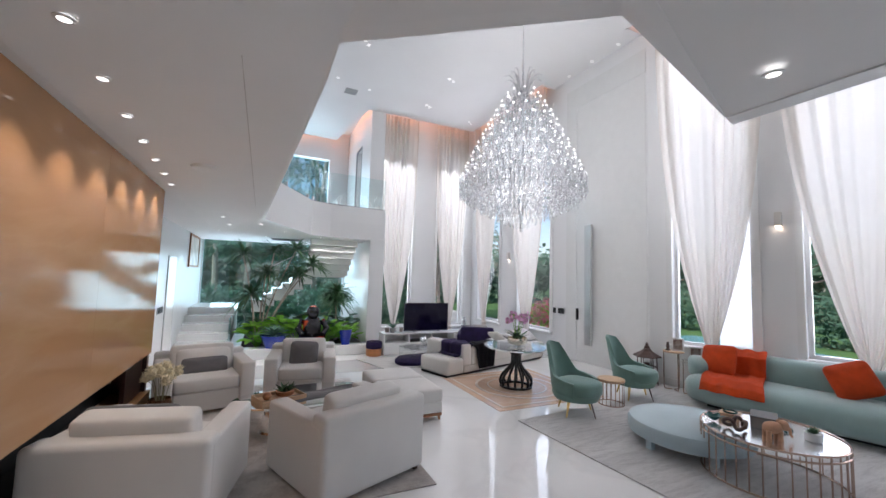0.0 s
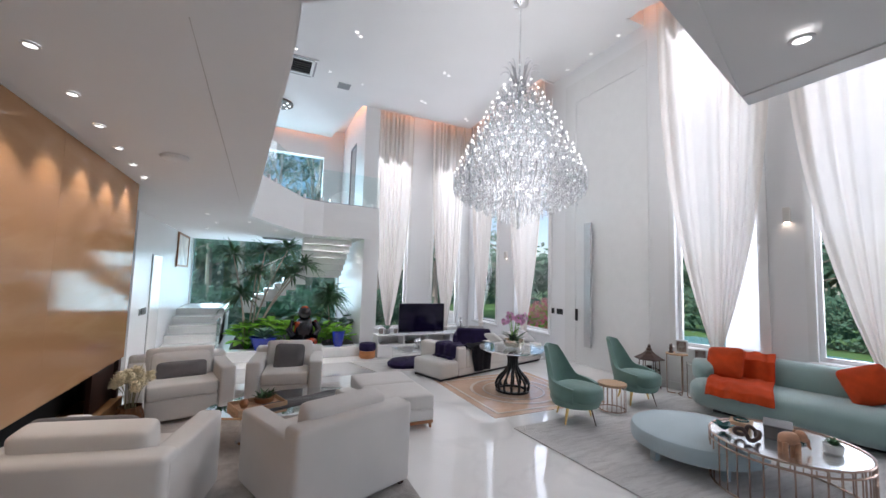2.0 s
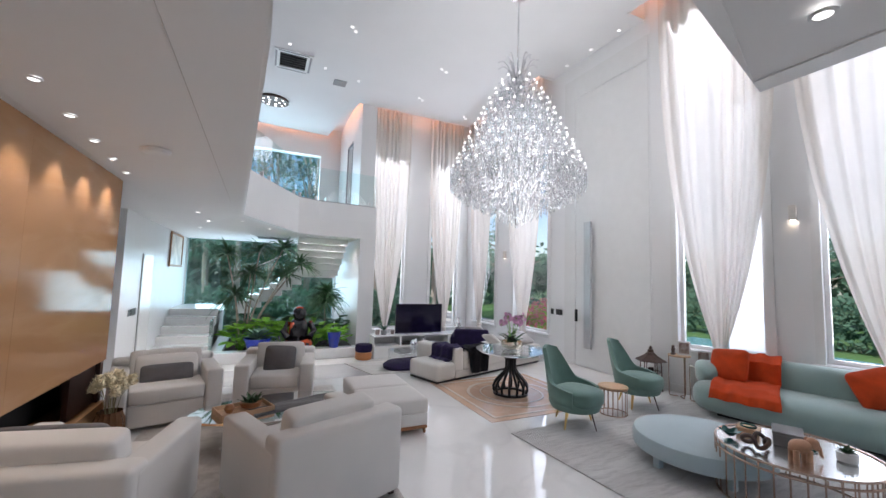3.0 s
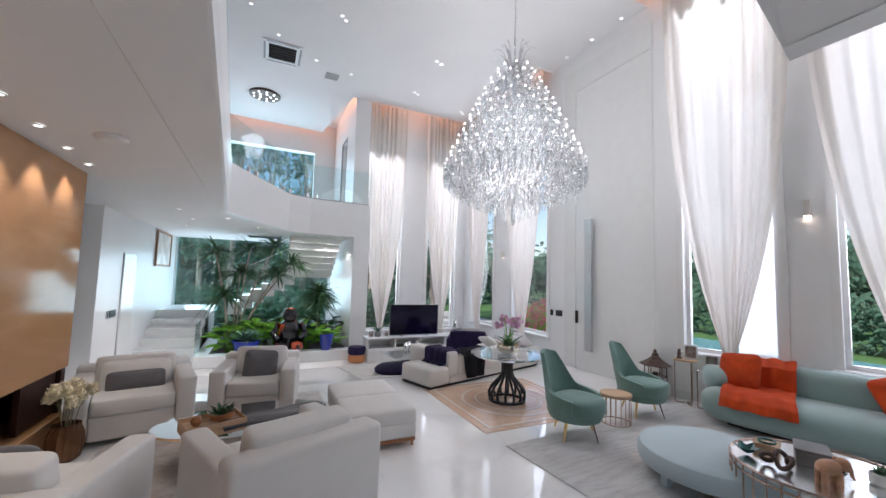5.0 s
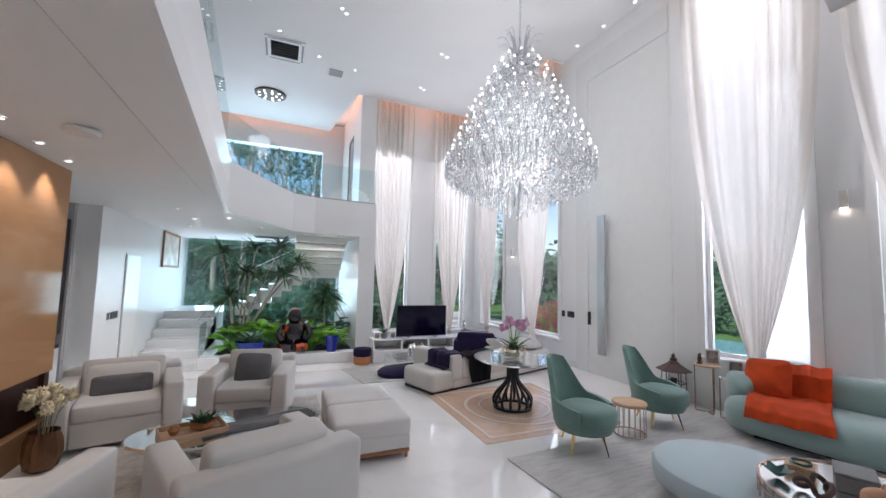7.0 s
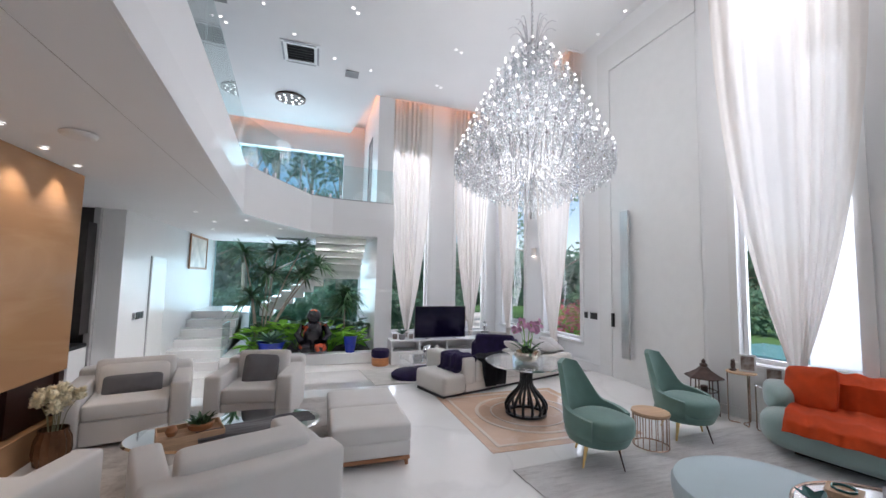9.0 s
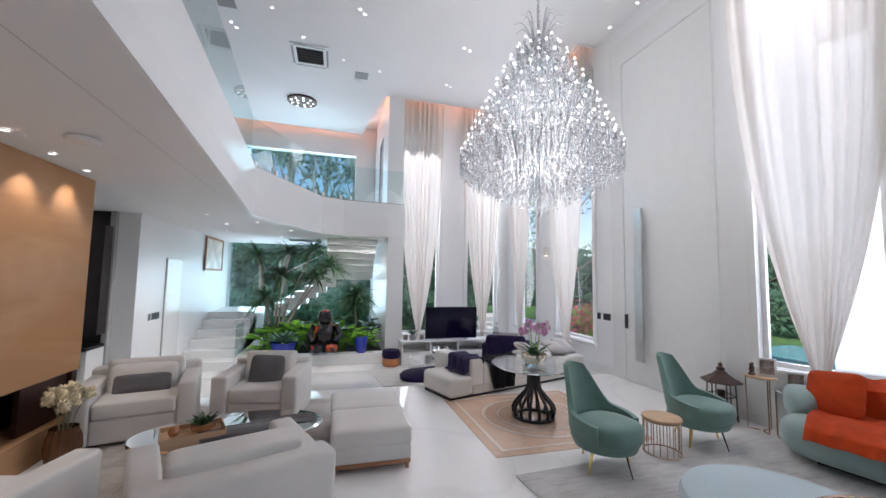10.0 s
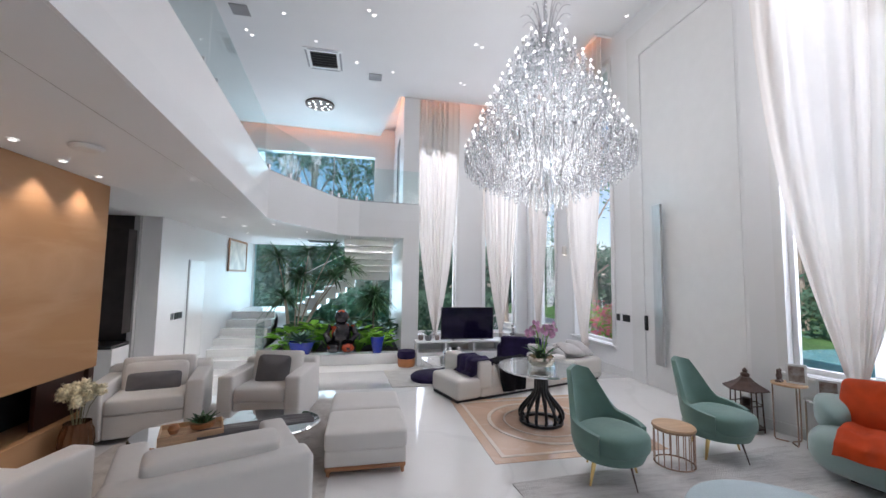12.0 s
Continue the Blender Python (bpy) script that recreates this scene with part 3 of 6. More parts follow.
# side room seen past the chimney wall
shelf = thing("side_room_cabinet", pose(-1.25, 8.2, 0), "dark built-in cabinet with a white base in the side room", "cabinet")
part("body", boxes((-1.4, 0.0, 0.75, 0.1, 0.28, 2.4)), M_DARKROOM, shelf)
part("base", rbox(-1.4, -0.2, 0, 0.1, 0.28, 0.55, 0.01), M_LACQ, shelf)
part("worktop", rbox(-1.42, -0.24, 0.55, 0.1, 0.28, 0.60, 0.01), M_BLACK, shelf)
for k in range(4):
    part("bottle", lathe([(0.03, 0), (0.035, 0.02), (0.035, 0.14), (0.012, 0.19), (0.012, 0.24)], 12, at=(-1.0 + 0.2 * k, -0.1, 0.601)), M_CHROME, shelf)


# hall wall fittings
def switch_plate(m, n, label, material=M_PLASTIC):
    ob = thing("light_switch", m, label, "switch", "wall switches")
    for k in range(n):
        part("plate", rbox(-0.001, k * 0.10 - 0.045, -0.06, 0.010, k * 0.10 + 0.045, 0.06, 0.003, 2), material, ob)
        part("rocker", rbox(0.010, k * 0.10 - 0.022, -0.035, 0.014, k * 0.10 + 0.022, 0.035, 0.002, 2), M_PLASTIC, ob)
    return ob


switch_plate(pose(-0.815, 9.02, 0.93), 1, "grey switch plate on the hall wall", M_GREYPLASTIC)
switch_plate(pose(-0.815, 9.16, 0.93), 3, "row of black switch plates on the hall wall")
fd = thing("door_1", pose(-0.815, 0, 0), "flush white door in the hall wall", "door", kind="structure")
part("door_leaf", rbox(-0.002, 9.62, 0.0, 0.012, 10.35, 1.96, 0.004, 2), M_LACQ, fd)
part("shadow_gap", boxes((-0.003, 9.575, 0.0, 0.004, 9.618, 1.98)), M_GREYPLASTIC, fd)
pic = thing("picture_frame", pose(-0.81, 12.5, 2.2), "wood-framed pale picture on the stair wall", "picture")
part("frame", wall_holes("x", 0.0, 0.03, -0.75, 0.75, -0.42, 0.42, [(-0.70, 0.70, -0.37, 0.37)]), M_WOOD, pic)
part("print", boxes((0.004, -0.70, -0.37, 0.012, 0.70, 0.37)), mat("pale_print", (0.70, 0.62, 0.56), 0.4, var=0.25, scale=3, bump=0.0), pic)

# ---- stairs ----
stairs = thing("staircase", pose(0, 0, 0), "white stone staircase turning up behind the planted court", "staircase", kind="structure")
rise = (0.74 - F) / 6
for k in range(6):
    y = 10.3 + 0.40 * k
    part("step", rbox(-0.82, y, F - 0.02, 0.24, 12.7 if k < 5 else 13.98, F + rise * (k + 1), 0.008, 2), M_LACQ, stairs)
for k in range(6):
    x = 0.64 + 0.26 * k
    part("step", rbox(x, 12.9, 0.55 + 0.165 * k, x + 0.34, 13.9, 0.74 + 0.165 * (k + 1), 0.008, 2), M_LACQ, stairs)
for k in range(6):
    y = 12.95 - 0.26 * k
    part("step", rbox(2.02, y - 0.34, 1.66 + 0.165 * k, 3.27, y, 1.66 + 0.165 * (k + 1), 0.008, 2), M_LACQ, stairs)
part("landing", rbox(2.29, 12.96, 1.60, 3.27, 13.9, 1.72, 0.008, 2), M_LACQ, stairs)
part("glass_panel", boxes((0.255, 10.36, F + 0.241, 0.267, 11.1, 0.62)), M_BALUSTER, stairs, "clear glass side panel")
part("handrail", tube([(0.62, 12.88, 1.62), (2.2, 12.88, 2.48)], 0.016, 8), M_STEEL, stairs, "thin steel handrail")

# planted court
tagged(link("planter_curb", merge(rbox(0.243, 10.32, F, 3.45, 10.62, F + 0.24, 0.012, 2), rbox(0.243, 10.62, F, 0.50, 12.85, F + 0.24, 0.012, 2)), M_LACQ), "low white stone curb around the indoor planting bed", "planter", kind="structure")
tagged(link("soil", boxes((0.50, 10.62, F, 3.44, 13.98, F + 0.17)), M_SOIL), "dark soil of the indoor planting bed", "soil", kind="stuff")


# ---- windows ----
def window(name, axis, c, a0, a1, z0, z1, label, bars=0):
    """Frame, sill and pane in an opening; axis 'x' for walls across x, at c the room face, outwards positive."""
    ob = thing(name, pose(0, 0, 0), label, "window", kind="structure")
    f = 0.055
    part("window_frame", wall_holes(axis, c + 0.10, c + 0.17, a0 + 0.001, a1 - 0.001, z0 + 0.001, z1 - 0.001, [(a0 + f, a1 - f, z0 + f, z1 - f)]), M_LACQ, ob)
    t = 0.09
    part("casing", wall_holes(axis, c - 0.022, c - 0.001, a0 - t, a1 + t, z0 - t, z1 + t, [(a0, a1, z0, z1)]), M_LACQ, ob)
    if axis == "x":
        part("window_sill", rbox(c - 0.07, a0 - 0.10, z0 - 0.045, c + 0.10, a1 + 0.10, z0 - 0.004, 0.008, 2), M_LACQ, ob)
        pane = boxes((c + 0.130, a0 + f, z0 + f, c + 0.138, a1 - f, z1 - f))
    else:
        part("window_sill", rbox(a0 - 0.10, c - 0.07, z0 - 0.045, a1 + 0.10, c + 0.10, z0 - 0.004, 0.008, 2), M_LACQ, ob)
        pane = boxes((a0 + f, c + 0.130, z0 + f, a1 - f, c + 0.138, z1 - f))
    p = part("pane", pane, M_GLASS, ob)
    p.visible_shadow = False
    return ob


for i, h in enumerate(bay_holes):
    window("window_%d" % (i + 1), "x", 0.0, *h, "tall white-framed window onto the garden").matrix_basis = KINK
for i, h in enumerate(far_holes):
    window("window_%d" % (i + 4), "x", D, *h, "tall white-framed window onto the garden")
for i, h in enumerate(tv_holes):
    window("window_%d" % (i + 6), "y", 11.6, *h, "tall white-framed window behind the television")
court = thing("window_8", pose(0, 0, 0), "floor-high frameless glazing behind the stairs", "window", kind="structure")
for k in range(3):
    x0 = -0.80 + k * 1.4
    p = part("pane", boxes((x0 + 0.004, 14.12, F + 0.02, x0 + 1.396, 14.132, 2.72)), M_COURTGLASS, court)
    p.visible_shadow = False
upper = thing("window_9", pose(0, 0, 0), "wide frameless gallery window towards the trees", "window", kind="structure")
for k in range(3):
    x0 = -1.2 + k * 1.3333
    p = part("pane", boxes((x0 + 0.004, 14.42, FT + 0.1, x0 + 1.33, 14.432, 5.75)), M_COURTGLASS, upper)
    p.visible_shadow = False
    if k:
        part("window_frame", boxes((x0 - 0.015, 14.40, FT + 0.1, x0 + 0.015, 14.45, 5.75)), M_GREYPLASTIC, upper)
nar = thing("window_10", pose(0, 0, 0), "narrow upper window with a dark frame", "window", kind="structure")
part("window_frame", wall_holes("x", 3.44, 3.48, 12.1, 12.9, FT + 0.1, 5.7, [(12.14, 12.86, FT + 0.14, 5.66)]), M_GREYPLASTIC, nar)
p = part("pane", boxes((3.60, 12.1, FT + 0.1, 3.608, 12.9, 5.7)), M_GLASS, nar)
p.visible_shadow = False


bl = thing("roller_blind", KINK @ pose(0.20, 0, 0), "white translucent roller blind half across the window", "blind")
part("cloth", boxes((0, -1.44, 0.76, 0.004, -0.98, 6.0)), M_BLIND, bl)
part("roller", tube([(0.0, -1.46, 6.0), (0.0, -0.96, 6.0)], 0.025, 10), M_WHITEPLASTIC, bl)
part("bottom_bar", boxes((-0.006, -1.44, 0.745, 0.010, -0.98, 0.765)), M_WHITEPLASTIC, bl)

# ---- curtains ----
def curtain(name, m, w, z_top, z_tie, label, seed, z_end=0.02):
    """A sheer curtain hung from the ceiling slot and gathered to its middle low down; local x runs along the wall."""
    rnd = random.Random(seed)
    n, rows = 150, 60
    ph = [rnd.uniform(0, 6.28) for _ in range(6)]
    bm = bmesh.new()
    grid = []
    for j in range(rows + 1):
        s = j / rows
        z = z_top + (z_end - z_top) * s
        u = (z_top - z) / (z_top - z_tie)
        if u <= 1:
            g = 1 - 0.94 * u ** 2.6
        else:
            g = 0.06 + 0.16 * min(1, (u - 1) * 6)
        row = []
        for i in range(n + 1):
            t = i / n
            k = 2 * t - 1
            q = 2 * math.pi * 9 * t + ph[0] + 1.9 * math.sin(5 * t + ph[1]) + 0.8 * math.sin(13 * t + ph[5])
            fold = (math.sin(q) + 0.22 * math.sin(2 * q + ph[2])) * (0.024 + 0.014 * math.sin(9 * t + ph[2]))
            fold += 0.03 * math.sin(2 * math.pi * 3.1 * t + ph[3] + 0.8 * u)
            row.append(bm.verts.new((k * w / 2 * g + 0.02 * u * math.sin(7 * t + ph[4]), fold * (1 - 0.35 * min(u, 1)) - 0.05 * min(u, 1) ** 3 * (1 - k * k), z)))
        grid.append(row)
    for a, b in zip(grid, grid[1:]):
        for i in range(n):
            bm.faces.new((a[i], a[i + 1], b[i + 1], b[i]))
    ob = thing(name, m, label, "curtain", "sheer curtains")
    part("cloth", bm, M_SHEER, ob, smooth=True)
    part("tie_band", lathe([(0.045 + 0.02 * w, -0.025), (0.055 + 0.02 * w, 0), (0.045 + 0.02 * w, 0.025)], 20, at=(0, -0.03, z_tie)), M_SHEER, ob, "cloth tie-back")
    part("track", boxes((-w / 2, -0.02, z_top, w / 2, 0.02, z_top + 0.02)), M_WHITEPLASTIC, ob)
    return ob


LBL = "floor-length sheer white curtain gathered by a tie-back"
curtain("curtain", KINK @ pose(-0.17, -0.96, 0, 0, 0, 90), 1.52, C + 0.14, 0.66, LBL, 1)
curtain("curtain", KINK @ pose(-0.17, -2.62, 0, 0, 0, 90), 1.62, C + 0.14, 0.66, LBL, 2)
curtain("curtain", KINK @ pose(-0.17, -4.6, 0, 0, 0, 90), 1.9, C + 0.14, 0.66, LBL, 3)
curtain("curtain", pose(6.95, 8.42, 0, 0, 0, 90), 1.5, C + 0.14, 0.40, LBL, 4, F + 0.1)
curtain("curtain", pose(6.95, 10.5, 0, 0, 0, 90), 1.3, C + 0.14, 0.40, LBL, 5, F + 0.1)
curtain("curtain", pose(4.42, 11.38, 0), 1.22, C + 0.14, 0.22, LBL, 6, F + 0.1)
curtain("curtain", pose(6.25, 11.38, 0), 1.16, C + 0.14, 0.22, LBL, 7, F + 0.1)

# ---- great door ----
door = thing("door_2", pose(D, 0, 0), "towering white pivot door with a steel bar handle", "door", kind="structure")
part("door_frame", wall_holes("x", -0.015, -0.001, 5.14, 7.17, 0.0, 6.08, [(5.13, 6.86, -0.01, 5.62)]), M_LACQ, door)
leaf = part("door_leaf", rbox(-0.008, 5.142, 0.01, -0.001, 6.848, 5.608, 0.003, 2), M_LACQ, door)
hb = part("handle", rbox(-0.150, 6.325, 0.40, -0.110, 6.495, 2.88, 0.006, 2), M_STEEL, leaf, "long brushed steel bar handle")
for z in (0.8, 2.5):
    part("standoff", xf(lathe([(0.015, 0), (0.015, 0.075)], 12), pose(-0.112, 6.41, z, 0, 90, 0)), M_STEEL, leaf)
part("lock", rbox(-0.050, 6.79, 0.88, -0.009, 6.838, 1.12, 0.006, 2), M_PLASTIC, door, "black electronic lock")
switch_plate(pose(D - 0.001, 7.56, 1.02, 0, 0, 180), 1, "black switch plate beside the great door")
switch_plate(pose(D - 0.001, 7.39, 1.02, 0, 0, 180), 2, "black switch plates beside the great door")
tagged(link("baseboard", xf(boxes((-0.015, -9.6, 0.001, -0.001, 0.0, 0.12)), KINK), M_LACQ), "white skirting board", "baseboard", kind="structure")
tagged(link("baseboard", boxes((D - 0.015, 7.175, -0.3, D - 0.001, 11.6, 0.12)), M_LACQ), "white skirting board", "baseboard", kind="structure")


def sconce(m):
    ob = thing("wall_lamp", m, "small white up-and-down wall lamp", "wall lamp", "wall lamps")
    part("body", rbox(-0.08, -0.038, -0.09, -0.001, 0.038, 0.11, 0.006), M_SOFAW, ob)
    part("lens", boxes((-0.068, -0.028, -0.0935, -0.02, 0.028, -0.0905)), M_COVELENS, ob, "small warm lens")


sconce(KINK @ pose(-0.001, -1.78, 2.66))
sconce(pose(D - 0.001, 9.42, 2.35))


# ---- ceiling fittings ----
def downlight(x, y, z, r=0.045, label="round recessed downlight in the white ceiling"):
    ob = thing("downlight", pose(x, y, z), label, "downlight", "downlights")
    rim = part("ring", lathe([(r * 1.5, -0.001), (r * 1.5, -0.006), (r, -0.008), (r, -0.001)], 24, cap=False), M_WHITEPLASTIC, ob)
    part("lens", lathe([(r, -0.002), (r * 0.95, -0.006), (0.0, -0.007)], 24), M_SPOT, rim, "bright warm-white lens")


for k in range(9):
    downlight(-0.12 + 0.035 * k, 5.66 - 0.535 * k, sz(-0.12 + 0.035 * k, 5.66 - 0.535 * k) - 0.003, 0.025)
for x, y in ((0.17, 8.3), (-0.1, 10.7), (0.8, 9.05), (1.3, 10.0), (2.2, 10.9), (3.05, 10.95), (0.2, 9.4), (0.9, 11.6), (3.22, 1.46)):
    downlight(x, y, 2.79 if x > 2.6 and y < 2 else sz(x, y), 0.032)
for x, y in ((2.48, 7.86), (2.57, 7.97), (4.61, 8.40), (4.75, 8.46), (4.68, 9.95), (4.80, 10.02), (6.25, 10.4), (6.37, 10.5), (6.98, 5.62), (6.98, 6.3), (6.98, 6.98),
             (0.98, 8.28), (1.45, 9.01), (2.24, 9.61), (3.05, 9.83), (0.18, 8.93), (0.24, 9.08)):
    downlight(x, y, C, 0.03)


def grille(m, sx, sy, n, label, w=0.12):
    ob = thing("ceiling_vent", m, label, "ceiling vent", "ceiling vents")
    a, b = sx / 2, sy / 2
    part("frame", boxes((-a, -b, -0.022, a, -b + w, -0.001), (-a, b - w, -0.022, a, b, -0.001), (-a, -b + w, -0.022, -a + w, b - w, -0.001), (a - w, -b + w, -0.022, a, b - w, -0.001)), M_WHITEPLASTIC, ob)
    part("backing", boxes((-a + w, -b + w, -0.004, a - w, b - w, -0.001)), M_PLASTIC, ob)
    for k in range(n):
        y = -b + w + (sy - 2 * w) * (k + 0.5) / n
        part("slat", xf(boxes((-a + w, -0.026, -0.003, a - w, 0.026, 0.003)), pose(0, y, -0.014, 30, 0, 0)), M_GREYPLASTIC, ob)
    for q in () if w < 0.1 else ((-a + 0.08, -b + 0.02, a - 0.08, -b + 0.06), (-a + 0.08, b - 0.06, a - 0.08, b - 0.02), (-a + 0.02, -b + 0.08, -a + 0.06, b - 0.08), (a - 0.06, -b + 0.08, a - 0.02, b - 0.08)):
        part("air_slot", boxes((q[0], q[1], -0.0245, q[2], q[3], -0.0225)), M_GREYPLASTIC, ob)


grille(pose(1.55, 9.66, C), 0.78, 0.84, 6, "square slatted air-conditioning grille in the high ceiling")
grille(pose(1.45, 12.2, S), 0.85, 0.50, 5, "slatted air grille in the low ceiling", 0.03)
for x, y in ((2.66, 10.15), (0.23, 8.35)):
    sp = thing("ceiling_speaker", pose(x, y, C), "square grey ceiling speaker grille", "speaker", "ceiling speakers")
    part("grille", rbox(-0.15, -0.15, -0.012, 0.15, 0.15, -0.001, 0.004, 2), M_GREYPLASTIC, sp)
dl = thing("crystal_ceiling_lamp", pose(1.22, 11.95, C), "round dark ceiling lamp plate with small bulbs", "ceiling lamp")
part("plate", lathe([(0.38, -0.001), (0.38, -0.04), (0.35, -0.05), (0, -0.05)], 40), M_BROWN, dl)
for ring, cnt in ((0.28, 9), (0.14, 5)):
    for k in range(cnt):
        a = 2 * math.pi * k / cnt
        part("bulb", lathe([(0.028, -0.051), (0.028, -0.06), (0, -0.065)], 12, at=(ring * math.cos(a), ring * math.sin(a), 0)), M_SPOT, dl)
# shadow line of the soffit's slight step, put in as a grey rod
tagged(link("trim", tube([(0.72, 2.6, sz(0.72, 2.6)), (0.72, 7.3, sz(0.72, 7.3))], 0.003, 4), M_LGREY), "thin grey strip drawing the shadow joint in the low ceiling", "trim", kind="structure")
sd = thing("smoke_detector", pose(0.30, 4.78, sz(0.30, 4.78) - 0.004), "round white surface-mounted ceiling speaker", "ceiling speaker")
part("housing", lathe([(0.115, -0.001), (0.115, -0.012), (0.10, -0.030), (0.07, -0.036), (0, -0.036)], 32), M_WHITEPLASTIC, sd)


# ---- chandelier ----
def chandelier(x, y):
    ob = thing("chandelier", pose(x, y, 0), "huge tiered crystal chandelier with candle bulbs and a chrome frame", "chandelier")
    rnd = random.Random(5)
    part("chain", tube([(0.012 * math.cos(2.2 * k), 0.012 * math.sin(2.2 * k), 5.0 + (C - 5.0) * k / 60) for k in range(61)], 0.012, 6), M_CHROME, ob)
    part("canopy", lathe([(0.14, C - 0.002), (0.13, C - 0.03), (0.03, C - 0.07), (0.0, C - 0.07)], 24), M_CHROME, ob)
    part("stem", lathe([(0.02, 2.5), (0.03, 2.62), (0.05, 2.95), (0.06, 3.05), (0.04, 3.15), (0.025, 3.8), (0.06, 4.3), (0.03, 4.7), (0.06, 5.0), (0.02, 5.1)], 20), M_CHROME, ob, smooth=True)
    # feather-like crown: plumes rising and curling outwards at the tip
    for ring, cnt, h in ((0.34, 10, 0.50), (0.20, 8, 0.62)):
        for k in range(cnt):
            a = 2 * math.pi * k / cnt + ring
            pts = []
            for s in range(13):
                u = s / 12
                r = 0.07 + (ring - 0.07) * u ** 2.4
                z = 4.74 + h * (1.25 * u if u < 0.7 else 0.875 + 0.125 * math.sin((u - 0.7) / 0.3 * 2.6) - 0.10 * (u - 0.7))
                pts.append((r * math.cos(a), r * math.sin(a), z))
            part("crown_plume", tube(pts, 0.009, 6, taper=0.6), M_ARM, ob)
    # tiers of arms with candle bulbs: each arm swoops down, out and up to its cup
    bulb = candle = None
    drops = []
    tiers = 9
    for t in range(tiers):
        u = t / (tiers - 1)
        r, z = 0.26 + 0.79 * u ** 0.92, 4.92 - 1.52 * u ** 1.05
        cnt = 9 + round(23 * u)
        sag = 0.10 + 0.14 * u
        pts = []
        for s in range(11):
            v = s / 10
            pts.append((r * (0.68 + 0.32 * v), 0, z - 0.10 - sag * math.sin(math.pi * v) ** 0.8))
        bm = tube(pts + [(r, 0, z - 0.02)], 0.0045 + 0.003 * u, 5)
        lathe([(0.004, -0.115), (0.026, -0.10), (0.028, -0.096), (0.008, -0.09)], 8, bm, (r, 0, z))
        arm = part("arm", bm, M_ARM, ob, smooth=True)
        arm.matrix_basis = pose(0, 0, 0, 0, 0, 360 * 0.5 * (t % 2) / cnt)
        for k in range(1, cnt):
            share("arm", arm, ob, pose(0, 0, 0, 0, 0, 360 * (k + 0.5 * (t % 2)) / cnt))
        for k in range(cnt):
            a = 2 * math.pi * (k + 0.5 * (t % 2)) / cnt
            ca, sa = math.cos(a), math.sin(a)
            if bulb is None:
                candle = part("candle", lathe([(0.007, -0.09), (0.007, 0.005), (0.0, 0.006)], 8), M_CHROME, ob)
                candle.matrix_basis = pose(r * ca, r * sa, z)
                bulb = part("bulb", lathe([(0.0145, 0), (0.013, 0.005), (0.006, 0.022), (0, 0.030)], 10), M_BULB, candle, "glowing white candle shade")
            else:
                share("bulb", bulb, share("candle", candle, ob, pose(r * ca, r * sa, z)), pose(0, 0, 0))
            for q in range(7):
                drops.append((r * ca, r * sa, z - 0.13 - 0.026 * q, 0.007 + 0.004 * (q == 6)))
            # festoons from cup to cup
            b2 = a + 2 * math.pi / cnt
            for q in range(1, 12):
                w = q / 12
                aa = a + (b2 - a) * w
                drops.append((r * math.cos(aa), r * math.sin(aa), z - 0.11 - 0.13 * math.sin(math.pi * w), 0.0095))
            for q in range(12):
                v = 0.35 + 0.6 * rnd.random()
                aa = a + rnd.uniform(-0.2, 0.2)
                drops.append((r * v * math.cos(aa), r * v * math.sin(aa), z - 0.05 - rnd.random() * 0.30 * (0.5 + u), 0.010))
    # bare looping arms under the widest tier
    for r, z, cnt in ((1.03, 3.24, 26), (0.93, 3.12, 24), (0.78, 3.02, 20), (0.55, 2.94, 14)):
        pts = []
        for s in range(12):
            v = s / 11
            rr = r * (0.50 + 0.50 * math.sin(0.5 * math.pi * v))
            pts.append((rr * math.cos(0.10 * v), rr * math.sin(0.10 * v), z - 0.17 * math.sin(math.pi * v) + 0.05 * v))
        arm = part("arm", tube(pts, 0.007, 5), M_ARM, ob, smooth=True)
        for k in range(1, cnt):
            share("arm", arm, ob, pose(0, 0, 0, 0, 0, 360 * k / cnt))
    # hanging crystal skirts
    for r, z0, cnt, ln in ((1.06, 3.40, 90, 9), (1.04, 3.30, 90, 8), (0.98, 3.22, 86, 7), (0.90, 3.14, 80, 7), (0.80, 3.06, 74, 6), (0.68, 2.99, 66, 6), (0.54, 2.92, 54, 6), (0.40, 2.86, 42, 6), (0.26, 2.80, 26, 6), (0.13, 2.74, 14, 6), (0.04, 2.66, 5, 5)):
        for k in range(cnt):
            a = 2 * math.pi * k / cnt + r
            for q in range(ln - (k % 3)):
                drops.append((r * math.cos(a), r * math.sin(a), z0 - 0.034 * q, 0.0095 if q < ln - 2 else 0.014))
    for r, z0, cnt in ((0.62, 3.2, 900), (0.95, 3.3, 1500), (0.45, 3.6, 600), (0.8, 3.5, 900), (0.45, 4.35, 1300), (0.62, 3.95, 1900), (0.52, 4.15, 1500), (0.8, 3.65, 1900), (0.28, 4.65, 600)):
        for k in range(cnt):
            a, rr = rnd.uniform(0, 6.283), r * rnd.uniform(0.4, 1.1)
            drops.append((rr * math.cos(a), rr * math.sin(a), z0 + rnd.uniform(-0.25, 0.25), rnd.uniform(0.007, 0.014)))
    vs, fs = [], []
